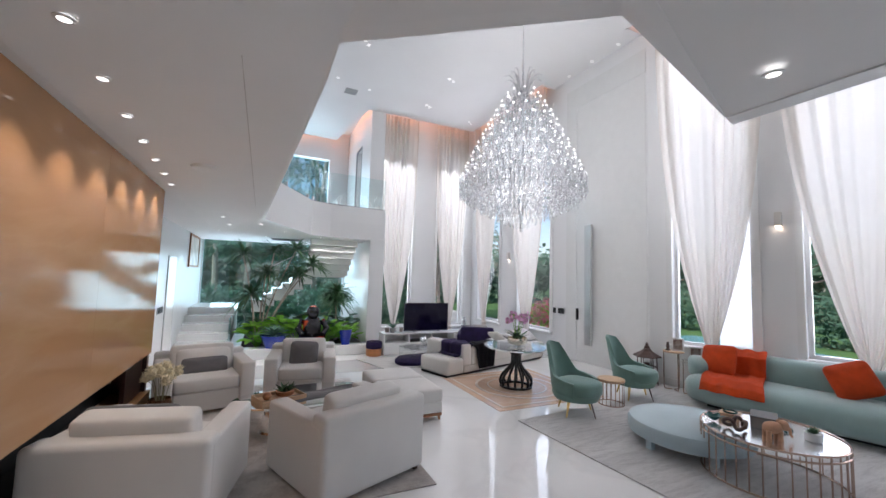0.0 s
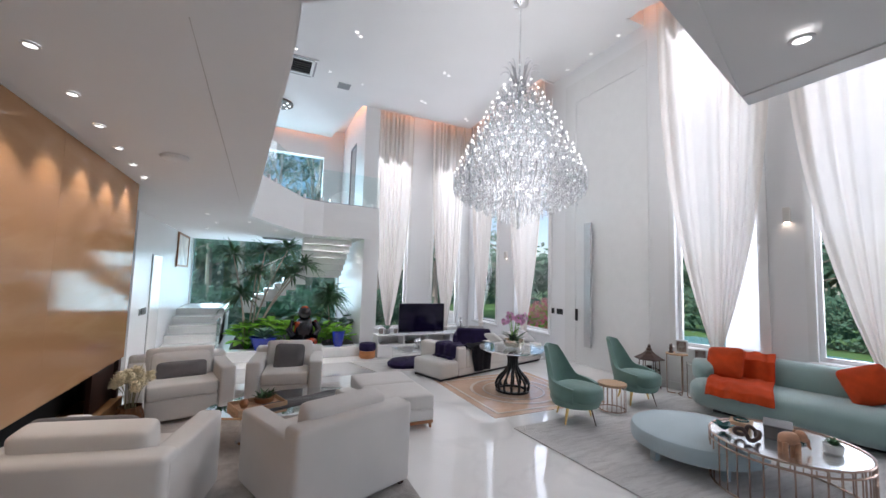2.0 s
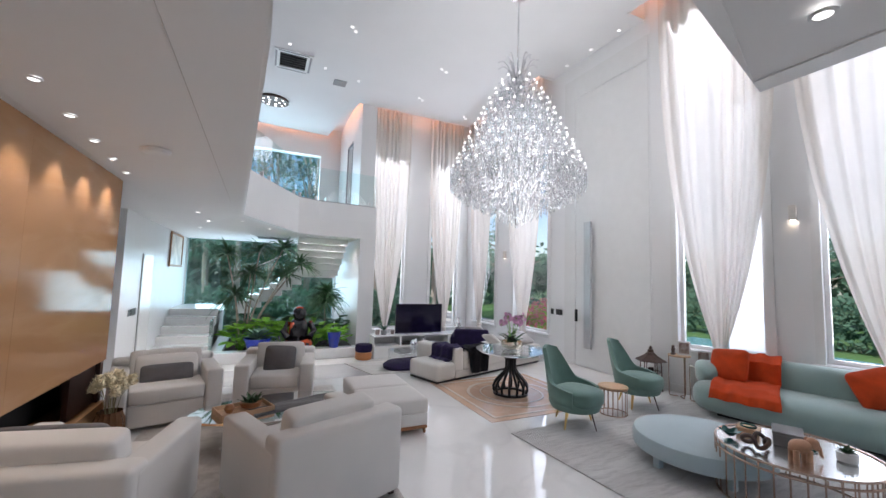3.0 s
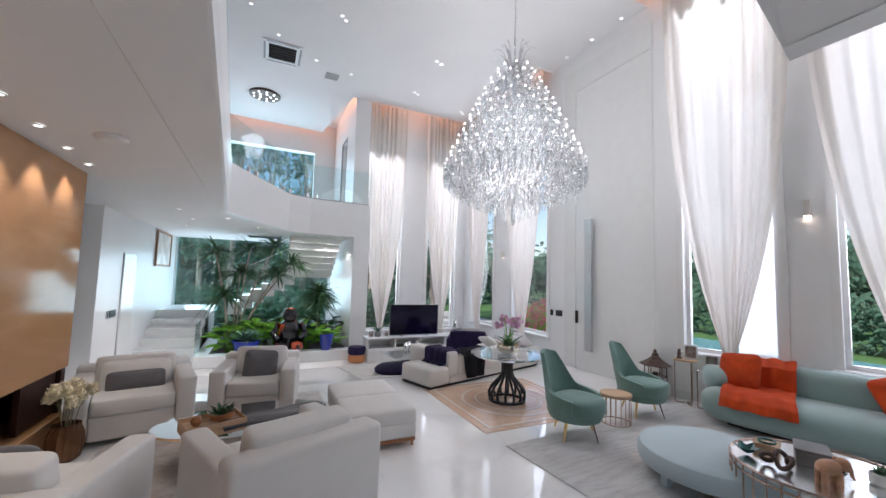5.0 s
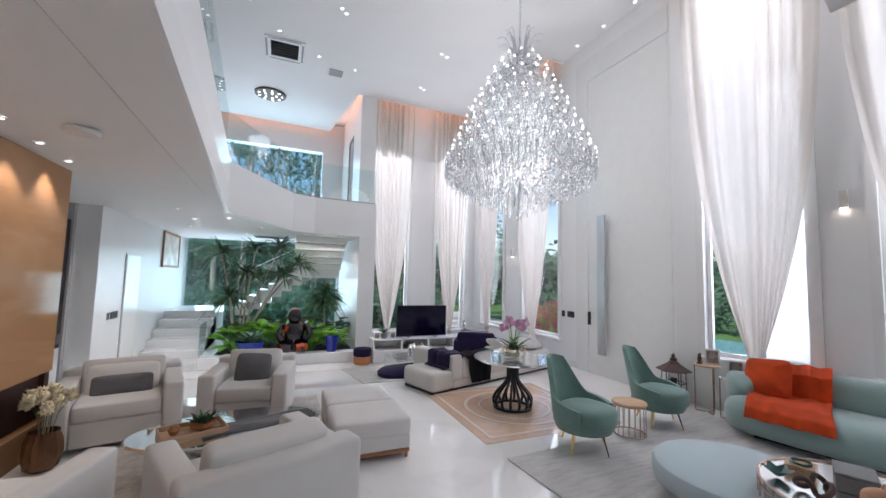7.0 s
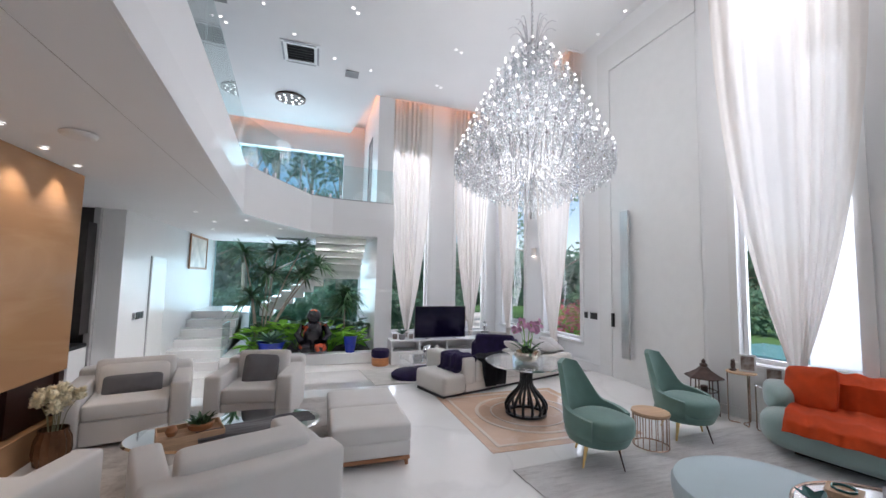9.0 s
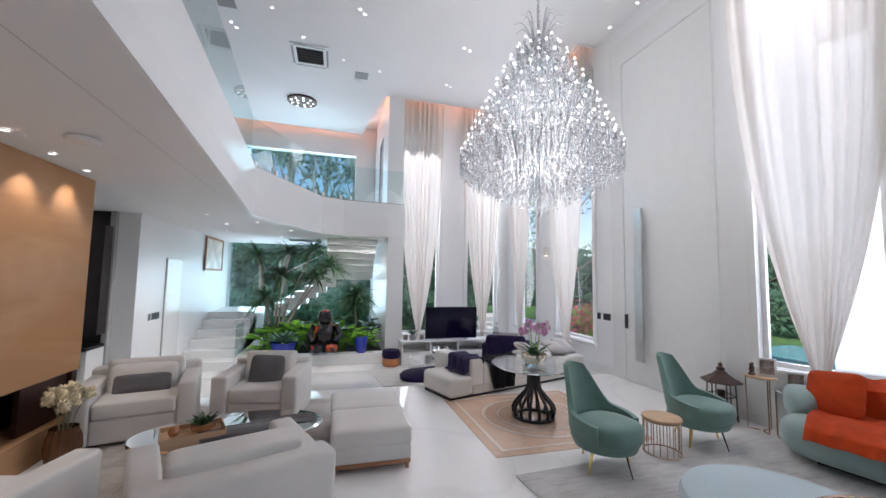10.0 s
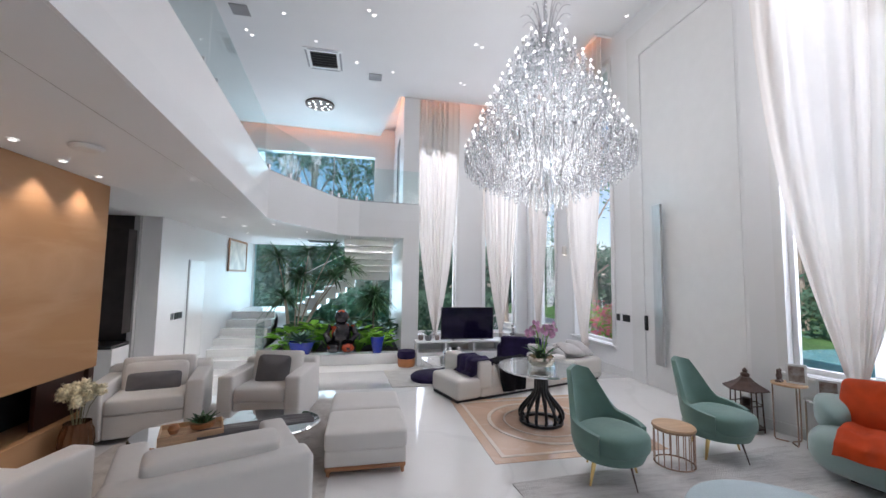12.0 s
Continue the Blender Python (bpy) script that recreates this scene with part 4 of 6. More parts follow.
    for x0, y0, z0, s in drops:
        b = len(vs)
        w = rnd.uniform(0, 1.57)
        c, d = s * math.cos(w), s * math.sin(w)
        vs += [(x0, y0, z0 + s * 1.3), (x0 + c, y0 + d, z0), (x0 - d, y0 + c, z0), (x0 - c, y0 - d, z0), (x0 + d, y0 - c, z0), (x0, y0, z0 - s * 1.9)]
        fs += [(b, b + 1, b + 2), (b, b + 2, b + 3), (b, b + 3, b + 4), (b, b + 4, b + 1), (b + 5, b + 2, b + 1), (b + 5, b + 3, b + 2), (b + 5, b + 4, b + 3), (b + 5, b + 1, b + 4)]
    me = bpy.data.meshes.new("crystal")
    me.from_pydata(vs, [], fs)
    me.materials.append(M_CRYSTAL)
    cr = new("crystal", me)
    cr.parent = ob
    tagged(cr, "strings of clear cut crystal drops", kind="stuff")
    return ob


chandelier(4.80, 5.76)
for z in (3.35, 4.1):
    lp = new("chandelier_light", bpy.data.lights.new("chandelier_light", "POINT"))
    lp.data.energy, lp.data.color, lp.data.shadow_soft_size = 90, (1, 0.97, 0.94), 0.9
    lp.location = (4.80, 5.76, z)

# ---- round table on the inlaid floor ----
inl = thing("inlaid_floor_panel", pose(4.66, 5.62, 0), "square sand-coloured stone inlay with cream border and rings", "floor inlay", kind="structure")
part("panel", boxes((-0.92, -0.92, -0.02, 0.92, 0.92, 0.004)), M_INLAY, inl)
for a, w in ((0.82, 0.04),):
    part("border", xf(wall_holes("y", -0.004, 0.0, -a, a, -a, a, [(-a + w, a - w, -a + w, a - w)]), pose(0, 0, 0.0085, 90, 0, 0)), M_INLAY_LINE, inl)
for r, w in ((0.66, 0.045), (0.47, 0.025)):
    part("ring", lathe([(r, 0.004), (r, 0.0085), (r - w, 0.0085), (r - w, 0.004)], 64, cap=False), M_INLAY_LINE, inl)

TB = (4.63, 5.60)
rt = thing("round_table", pose(*TB, 0.008), "round glass-topped table on a black ribbed pedestal", "table")
part("tabletop", lathe([(0.0, 0.625), (0.50, 0.625), (0.515, 0.632), (0.515, 0.645), (0.50, 0.652), (0, 0.652)], 64), M_TABLEGLASS, rt, "thick clear glass top")
part("mirror_plate", lathe([(0.0, 0.602), (0.46, 0.602), (0.46, 0.622), (0, 0.622)], 64), M_MIRROR, rt)
part("base_ring", lathe([(0.20, 0), (0.255, 0.0), (0.255, 0.03), (0.20, 0.03)], 40, cap=False), M_BLACK, rt)
part("collar", lathe([(0.0, 0.50), (0.09, 0.50), (0.15, 0.602), (0, 0.602)], 32), M_BLACK, rt)
rib = None
for k in range(14):
    pts = []
    for s in range(12):
        u = s / 11
        r = 0.265 + 0.03 * math.sin(math.pi * u / 0.28) if u < 0.14 else 0.085 + 0.21 * (0.5 + 0.5 * math.cos(math.pi * min(1.0, (u - 0.14) / 0.62)))
        pts.append((r * 0.90 - 0.012, 0, 0.02 + 0.5 * u))
    if rib is None:
        rib = part("rib", tube(pts, 0.018, 8), M_BLACK, rt, smooth=True)
    else:
        share("rib", rib, rt, pose(0, 0, 0, 0, 0, 360 * k / 14))

bowl = thing("orchid_bowl", pose(TB[0] - 0.02, TB[1] - 0.05, 0.661), "silver bowl of pink orchids on the round table", "plant")
part("bowl", lathe([(0.06, 0), (0.13, 0.02), (0.16, 0.07), (0.155, 0.12), (0.145, 0.12), (0.14, 0.06), (0, 0.04)], 36), M_PALEGOLD, bowl, "shiny pale gold bowl", True)
rnd = random.Random(11)


def blade(bm, base, dirn, length, width, droop, n=6, lift=0.6):
    """A long tapering leaf with a fold, arching over."""
    d = Vector((math.cos(dirn), math.sin(dirn), 0))
    side = Vector((-d.y, d.x, 0))
    prev = None
    for s in range(n + 1):
        u = s / n
        p = Vector(base) + d * length * u * math.cos(lift * (1 - 0.3 * u)) + Vector((0, 0, length * (u * math.sin(lift) - droop * u * u)))
        w = width * (math.sin(math.pi * min(0.97, 0.12 + 0.88 * u)) ** 0.7) * 0.5
        row = [bm.verts.new(p - side * w), bm.verts.new(p - Vector((0, 0, w * 0.45))), bm.verts.new(p + side * w)]
        if prev:
            bm.faces.new((prev[0], prev[1], row[1], row[0]))
            bm.faces.new((prev[1], prev[2], row[2], row[1]))
        prev = row
    return bm


for k in range(20):
    part("leaf", blade(bmesh.new(), (0.05 * math.cos(k), 0.05 * math.sin(k), 0.10), k * 2.4, rnd.uniform(0.16, 0.28), 0.055, 0.40, lift=rnd.uniform(0.8, 1.3)), M_LEAF, bowl)


def petal_flower(bm, c, r, face):
    """Five flat petals round a small lip."""
    f = Vector(face).normalized()
    a = f.cross(Vector((0, 0, 1))).normalized()
    b = a.cross(f)
    c = Vector(c)
    for k in range(5):
        t = 2 * math.pi * k / 5
        d = a * math.cos(t) + b * math.sin(t)
        e = a * -math.sin(t) + b * math.cos(t)
        w = r * (0.62 if k % 2 else 0.45)
        v = [bm.verts.new(c), bm.verts.new(c + d * r * 0.5 + e * w + f * 0.004), bm.verts.new(c + d * r + f * 0.002), bm.verts.new(c + d * r * 0.5 - e * w + f * 0.004)]
        bm.faces.new(v)


for k in range(7):
    a = k * 0.9
    tip = (0.20 * math.cos(a) * rnd.uniform(0.5, 1), 0.20 * math.sin(a) * rnd.uniform(0.5, 1), rnd.uniform(0.38, 0.52))
    pts = [(0.03 * math.cos(a), 0.03 * math.sin(a), 0.1), (tip[0] * 0.5, tip[1] * 0.5, 0.34), tip, (tip[0] * 1.3, tip[1] * 1.3, tip[2] - 0.05)]
    stalk = part("stem", tube(pts, 0.004, 5), M_LEAFB, bowl)
    bm = bmesh.new()
    for q in range(5):
        u = 0.45 + 0.55 * q / 4
        p = Vector(pts[1]).lerp(Vector(pts[2]), min(1, u * 1.2)) if u < 0.8 else Vector(pts[2]).lerp(Vector(pts[3]), (u - 0.8) * 5)
        petal_flower(bm, p + Vector((rnd.uniform(-0.03, 0.03), rnd.uniform(-0.03, 0.03), rnd.uniform(-0.03, 0.03))), rnd.uniform(0.030, 0.042), (rnd.uniform(-1, 0.6), -1, rnd.uniform(-0.2, 0.5)))
    part("blossom", bm, M_PINK, stalk, "pale pink orchid blossoms")


# ---- sage lounge chairs ----
def lounge_chair(m, label):
    """High-backed shell chair; faces local +x."""
    ob = thing("lounge_chair", m, label, "chair", "sage lounge chairs")
    part("seat", xf(cushion(0.54, 0.52, 0.20, 0.45, 0.75), pose(0.04, 0, 0.335)), M_GREEN, ob, smooth=True)
    # wrapped shell: tall at the back, arms falling forward
    bm = bmesh.new()
    n, rows = 40, 12
    outer, innr = [], []
    for i in range(n + 1):
        a = radians(-118 + 236 * i / n) + math.pi
        k = abs(2 * i / n - 1)
        e = min(1.0, max(0.0, (k - 0.25) / 0.30))
        back = (1 - e) ** 2.1 * (1 + 0.8 * e)
        top = 0.42 + 0.12 * (1 - k) + 0.32 * back 
        co, ci = [], []
        for j in range(rows + 1):
            u = j / rows
            z = 0.20 + (top - 0.20) * u
            rake = 0.24 * max(0, (z - 0.42)) * (0.3 + 0.7 * back)
            flare = 0.86 + 0.14 * min(1, u * 2.5)
            narrow = 1 - 0.18 * max(0, (z - 0.48) / 0.42) * back
            for lst, rr in ((co, 0.315), (ci, 0.270)):
                lst.append(bm.verts.new((rr * flare * math.cos(a) - rake, rr * flare * math.sin(a) * narrow, z)))
        outer.append(co), innr.append(ci)
    for i in range(n):
        for j in range(rows):
            bm.faces.new((outer[i][j], outer[i + 1][j], outer[i + 1][j + 1], outer[i][j + 1]))
            bm.faces.new((innr[i][j + 1], innr[i + 1][j + 1], innr[i + 1][j], innr[i][j]))
        bm.faces.new((outer[i][rows], outer[i + 1][rows], innr[i + 1][rows], innr[i][rows]))
        bm.faces.new((outer[i + 1][0], outer[i][0], innr[i][0], innr[i + 1][0]))
    for i, f in ((0, 1), (n, -1)):
        for j in range(rows):
            q = (outer[i][j], outer[i][j + 1], innr[i][j + 1], innr[i][j])
            bm.faces.new(q[::f])
    bmesh.ops.recalc_face_normals(bm, faces=bm.faces[:])
    part("backrest", bm, M_GREEN, ob, smooth=True)
    part("seat_base", lathe([(0.20, 0.17), (0.27, 0.19), (0.30, 0.26), (0.28, 0.32), (0, 0.32)], 36), M_GREEN, ob, smooth=True)
    for a, r, metal in ((80, 0.022, M_GOLD), (-80, 0.022, M_GOLD), (176, 0.022, M_GOLD), (0, 0.011, M_BROWN)):
        c, s = math.cos(radians(a)), math.sin(radians(a))
        part("leg", tube([(0.20 * c, 0.20 * s, 0.22), (0.275 * c, 0.275 * s, 0.0)], r, 10, taper=0.4), metal, ob, "slim dark front leg" if r < 0.02 else "")
    return ob


lounge_chair(pose(4.63, 4.30, 0.014, 0, 0, -77), "sage velvet high-back lounge chair on brass legs near the table")
lounge_chair(pose(5.98, 4.52, 0.014, 0, 0, -77), "sage velvet high-back lounge chair on brass legs beside the lantern")


def wire_stool(m):
    ob = thing("wire_side_table", m, "round wood-topped drum side table with copper wire sides", "side table")
    part("tabletop", lathe([(0.0, 0.325), (0.177, 0.325), (0.182, 0.335), (0.177, 0.350), (0, 0.350)], 40), M_PALEWOOD, ob)
    for z in (0.012, 0.318):
        part("ring", tube([(0.166 * math.cos(2 * math.pi * k / 40), 0.166 * math.sin(2 * math.pi * k / 40), z) for k in range(40)], 0.007, 6, closed=True), M_ROSE, ob)
    first = None
    for k in range(18):
        if first is None:
            first = part("bar", tube([(0.166, 0, 0.01), (0.166, 0, 0.32)], 0.005, 6), M_ROSE, ob)
        else:
            share("bar", first, ob, pose(0, 0, 0, 0, 0, 20 * k))


wire_stool(pose(5.36, 4.39, 0.014))


# ---- mint sofa ----
def capsule_row(length, ry, rz, n=24, m=36, bend=0.0, end=0.28):
    """A long bolster along local x with rounded ends, bent in plan."""
    bm = bmesh.new()
    rows = []
    for i in range(m + 1):
        u = i / m
        x = -length / 2 + length * u
        e = min(x + length / 2, length / 2 - x)
        k = math.sqrt(max(0.0, 1 - (1 - min(1, e / end)) ** 2)) if e < end else 1.0
        k = max(k, 0.02)
        off = bend * (2 * x / length) ** 2
        row = []
        for j in range(n):
            a = 2 * math.pi * j / n
            c, s = math.cos(a), math.sin(a)
            row.append(bm.verts.new((x, off + ry * k * math.copysign(abs(c) ** 0.6, c), rz * k * math.copysign(abs(s) ** 0.6, s))))
        rows.append(row)
    for a, b in zip(rows, rows[1:]):
        for j in range(n):
            bm.faces.new((a[j], a[(j + 1) % n], b[(j + 1) % n], b[j]))
    bm.faces.new(rows[0][::-1]), bm.faces.new(rows[-1])
    bmesh.ops.recalc_face_normals(bm, faces=bm.faces[:])
    return bm


SM = pose(7.10, 3.00, 0.012, 0, 0, 104)
ms = thing("curved_sofa", SM, "long rounded mint green sofa with a low curved back", "sofa")
part("seat", xf(capsule_row(2.55, 0.46, 0.19, bend=-0.10), pose(0, 0.10, 0.23)), M_MINT, ms, smooth=True)
part("backrest", xf(capsule_row(2.50, 0.17, 0.26, bend=-0.16), pose(0, -0.28, 0.47)), M_MINT, ms, smooth=True)
for sx in (-1, 1):
    part("armrest", xf(capsule_row(0.62, 0.15, 0.15), pose(sx * 1.15, -0.10, 0.47, 0, 0, 90 + sx * 20)), M_MINT, ms, smooth=True)
part("plinth", xf(boxes((-0.95, -0.20, 0, 0.95, 0.26, 0.06)), pose(0, 0, 0)), M_PLASTIC, ms)


def throw_pillow(m, s, material, label, t=0.16, category="cushion", group="", w=None):
    ob = thing("cushion", m, label, category, group)
    part("cover", cushion(w or s, s, t, 0.55, 0.28, pinch=0.55), material, ob, smooth=True)
    return ob


throw_pillow(SM @ pose(0.88, -0.02, 0.62, 118, 6, -8), 0.44, M_ORANGE, "plump orange wool cushion on the mint sofa", 0.18)
throw_pillow(SM @ pose(-0.45, 0.0, 0.62, 118, 22, 14), 0.42, M_ORANGE, "orange wool cushion leaning on the mint sofa back", 0.18)


def drape(name, m, profile, width, material, label, seed, folds=4, amp=0.012, thick=0.012, skew=0.0, flare=0.0):
    """Cloth laid over a profile of (across, height) points; local y runs along its width."""
    rnd = random.Random(seed)
    bm = bmesh.new()
    pts = []
    for a, b in zip(profile, profile[1:]):
        for k in range(6):
            pts.append(Vector(a).lerp(Vector(b), k / 6))
    pts.append(Vector(profile[-1]))
    n = 30
    ph = rnd.uniform(0, 6)
    up, lo = [], []
    for i, p in enumerate(pts):
        u = i / (len(pts) - 1)
        t = pts[min(i + 1, len(pts) - 1)] - pts[max(0, i - 1)]
        nr = Vector((-t.y, t.x)).normalized()
        ru, rl = [], []
        for j in range(n + 1):
            v = j / n - 0.5
            w = amp * math.sin(folds * 6.28 * v + ph + 2 * u) * (0.3 + u) + 0.006 * math.sin(23 * v + 9 * u)
            q = p + nr * (w + amp)
            y = v * width * (1 + flare * u) + skew * u + 0.015 * math.sin(11 * u + ph)
            ru.append(bm.verts.new((q.x, y, q.y)))
            q2 = q - nr * thick
            rl.append(bm.verts.new((q2.x, y, q2.y)))
        up.append(ru), lo.append(rl)
    for i in range(len(pts) - 1):
        for j in range(n):
            bm.faces.new((up[i][j], up[i][j + 1], up[i + 1][j + 1], up[i + 1][j]))
            bm.faces.new((lo[i + 1][j], lo[i + 1][j + 1], lo[i][j + 1], lo[i][j]))
        for j in (0, n):
            bm.faces.new((up[i][j], up[i + 1][j], lo[i + 1][j], lo[i][j]))
    for i in (0, -1):
        for j in range(n):
            bm.faces.new((up[i][j], lo[i][j], lo[i][j + 1], up[i][j + 1]))
    bmesh.ops.recalc_face_normals(bm, faces=bm.faces[:])
    ob = thing(name, m, label, "blanket")
    part("cloth", bm, material, ob, smooth=True)
    return ob


drape("throw_blanket", SM @ pose(0.74, 0, 0, 0, 0, -90), [(0.50, 0.50), (0.46, 0.70), (0.27, 0.785), (0.09, 0.70), (0.05, 0.465), (-0.15, 0.452), (-0.40, 0.445), (-0.55, 0.38), (-0.60, 0.29)], 0.60, M_ORANGE,
      "orange wool blanket draped over the mint sofa", 3, 3, 0.012, skew=-0.14, flare=0.16)

# ---- pale blue pouf and glass coffee table ----
pf = thing("round_ottoman", pose(5.02, 3.10, 0.012), "large low round pale blue upholstered ottoman", "ottoman")
part("cushion", lathe([(0, 0.105), (0.53, 0.105), (0.562, 0.12), (0.572, 0.16), (0.572, 0.22), (0.555, 0.256), (0.51, 0.272), (0, 0.278)], 64), M_ICE, pf, smooth=True)
for k in range(5):
    a = 2 * math.pi * k / 5 + 0.4
    part("leg", boxes((0.46 * math.cos(a) - 0.03, 0.46 * math.sin(a) - 0.03, 0, 0.46 * math.cos(a) + 0.03, 0.46 * math.sin(a) + 0.03, 0.106)), M_ICE, pf)

ct = thing("coffee_table", pose(5.06, 2.40, 0.012), "round mirrored coffee table in a copper wire drum frame", "coffee table")
CR, CH = 0.51, 0.40
part("tabletop", lathe([(0, CH - 0.018), (CR - 0.012, CH - 0.018), (CR - 0.012, CH - 0.004), (0, CH - 0.004)], 64), M_DIMMIRROR, ct)
for z in (0.012, CH - 0.05, CH):
    part("ring", tube([(CR * math.cos(2 * math.pi * k / 64), CR * math.sin(2 * math.pi * k / 64), z) for k in range(64)], 0.009, 6, closed=True), M_ROSE, ct)
first = None
for k in range(36):
    if first is None:
        first = part("bar", tube([(CR, 0, 0.01), (CR, 0, CH)], 0.006, 6), M_ROSE, ct)
    else:
        share("bar", first, ct, pose(0, 0, 0, 0, 0, 10 * k))
CZ = 0.012 + CH - 0.003


def book_stack(m, dims, material, label):
    ob = thing("box", m, label, "box")
    part("body", rbox(-dims[0] / 2, -dims[1] / 2, 0, dims[0] / 2, dims[1] / 2, dims[2] * 0.8, 0.006), material, ob)
    part("lid", rbox(-dims[0] / 2 - 0.004, -dims[1] / 2 - 0.004, dims[2] * 0.8, dims[0] / 2 + 0.004, dims[1] / 2 + 0.004, dims[2], 0.006), material, ob)


book_stack(pose(5.15, 2.48, CZ, 0, 0, 25), (0.25, 0.19, 0.11), M_PAPER, "lidded grey box on the mirrored coffee table")
wb = thing("wooden_box", pose(5.07, 2.72, CZ, 0, 0, 20), "small square open wooden box with trinkets", "box")
part("body", wall_holes("y", -0.08, 0.08, -0.08, 0.08, 0, 0.06, []), M_PALEWOOD, wb)
part("rim", xf(lathe([(0.05, 0.062), (0.06, 0.062), (0.06, 0.075), (0.05, 0.075)], 20, cap=False), pose(0, 0, 0)), M_TEAL, wb)
tl = thing("teal_dish", pose(4.84, 2.74, CZ), "dark teal leaf-shaped ceramic dish", "dish")
for k in range(6):
    part("leaf", blade(bmesh.new(), (0, 0, 0.012), k * 1.05, 0.10, 0.07, 0.1, lift=0.7), M_TEAL, tl)


def elephant(m):
    """Small carved elephant: body, head, trunk, ears and legs in one piece."""
    ob = thing("elephant_figurine", m, "small carved wooden elephant figurine", "figurine")
    bms = [xf(cushion(0.15, 0.09, 0.10, 0.9, 0.9), pose(0, 0, 0.10)), xf(cushion(0.075, 0.07, 0.08, 0.9, 0.9), pose(0.085, 0, 0.125)),
           tube([(0.11, 0, 0.12), (0.135, 0, 0.09), (0.14, 0, 0.05), (0.155, 0, 0.03)], 0.016, 8, taper=0.5)]
    for x in (-0.045, 0.045):
        for y in (-0.024, 0.024):
            bms.append(lathe([(0.020, 0), (0.018, 0.03), (0.020, 0.08)], 10, at=(x, y, 0)))
    for y in (-1, 1):
        bms.append(xf(cushion(0.05, 0.012, 0.07, 0.9, 0.9), pose(0.075, y * 0.042, 0.125, 0, 0, y * 20)))
    part("body", merge(*bms), M_BONE, ob, smooth=True)


elephant(pose(4.86, 2.28, CZ, 0, 0, -30))
kn = thing("knot_sculpture", pose(4.80, 2.52, CZ), "twisted dark metal knot ornament", "ornament")
part("loop", tube([(0.07 * math.cos(t) * (1 + 0.4 * math.cos(3 * t)), 0.07 * math.sin(t) * (1 + 0.4 * math.cos(3 * t)), 0.06 + 0.035 * math.sin(3 * t)) for t in [2 * math.pi * k / 60 for k in range(60)]], 0.016, 8, closed=True), M_BROWN, kn, smooth=True)
sp2 = thing("succulent_pot", pose(5.16, 2.13, CZ), "white pot with a small mossy succulent", "plant")
part("pot", lathe([(0.045, 0), (0.06, 0.01), (0.062, 0.07), (0.055, 0.07), (0.05, 0.06), (0, 0.06)], 24), M_WHITEPLASTIC, sp2)
for k in range(22):
    part("leaf", blade(bmesh.new(), (0, 0, 0.062), k * 2.4, 0.05 + 0.001 * k, 0.022, 0.1, lift=0.4 + 0.03 * k), M_LEAF, sp2)
ln = thing("leaf_ornament", pose(5.12, 2.30, CZ), "dark green metal leaf spray ornament", "ornament")
for k in range(5):
    part("leaf", blade(bmesh.new(), (0.05 * k - 0.1, 0, 0.008), 0.6 + (k % 2) * 2.0, 0.09, 0.03, 0.05, lift=0.15), M_TEAL, ln)


# ---- side tables and lantern by the window ----
def hoop_table(m, h, r, top):
    ob = thing("side_table", m, "small round side table on bent copper tube legs", "side table", "copper side tables")
    part("tabletop", lathe([(0, h - 0.02), (r, h - 0.02), (r + 0.004, h - 0.01), (r, h), (0, h)], 32), top, ob)
    for k in range(3):
        a = 2 * math.pi * k / 3
        c, s = math.cos(a), math.sin(a)
        part("leg", tube([(r * 0.92 * c, r * 0.92 * s, h - 0.02), (r * 0.92 * c, r * 0.92 * s, 0.03), (r * 0.85 * c, r * 0.85 * s, 0.008), (0.02 * c, 0.02 * s, 0.008)], 0.008, 6), M_ROSE, ob)


hoop_table(pose(7.00, 4.60, 0.001), 0.62, 0.15, M_PALEWOOD)
hoop_table(pose(7.00, 4.29, 0.001), 0.53, 0.14, M_MIRROR)


def framed_photo(m, w, h, material=M_WHITEPLASTIC, label="small framed photograph with a blurred picture"):
    ob = thing("photo_frame", m, label, "photo frame", "photo frames")
    part("frame", wall_holes("y", 0.0, 0.015, -w / 2, w / 2, 0, h, [(-w / 2 + 0.02, w / 2 - 0.02, 0.02, h - 0.02)]), material, ob)
    part("picture", boxes((-w / 2 + 0.02, 0.006, 0.02, w / 2 - 0.02, 0.012, h - 0.02)), M_PHOTO, ob)


M_PHOTO = mat("blurred_photo", (0.55, 0.50, 0.47), 0.2, var=0.2, scale=14, bump=0.0, color2=(0.18, 0.10, 0.08))
framed_photo(pose(7.04, 4.55, 0.621, 8, 0, -60), 0.17, 0.21)
framed_photo(pose(7.03, 4.26, 0.531, 8, 0, -60), 0.17, 0.21)
for x, y in ((6.94, 4.66), (6.99, 4.68)):
    fg = thing("figurine", pose(x, y, 0.621), "small dark bronze abstract figurine", "figurine")
    part("body", lathe([(0.03, 0), (0.032, 0.01), (0.015, 0.03), (0.022, 0.07), (0.012, 0.10), (0.018, 0.125), (0, 0.14)], 16), M_BROWN, fg, smooth=True)

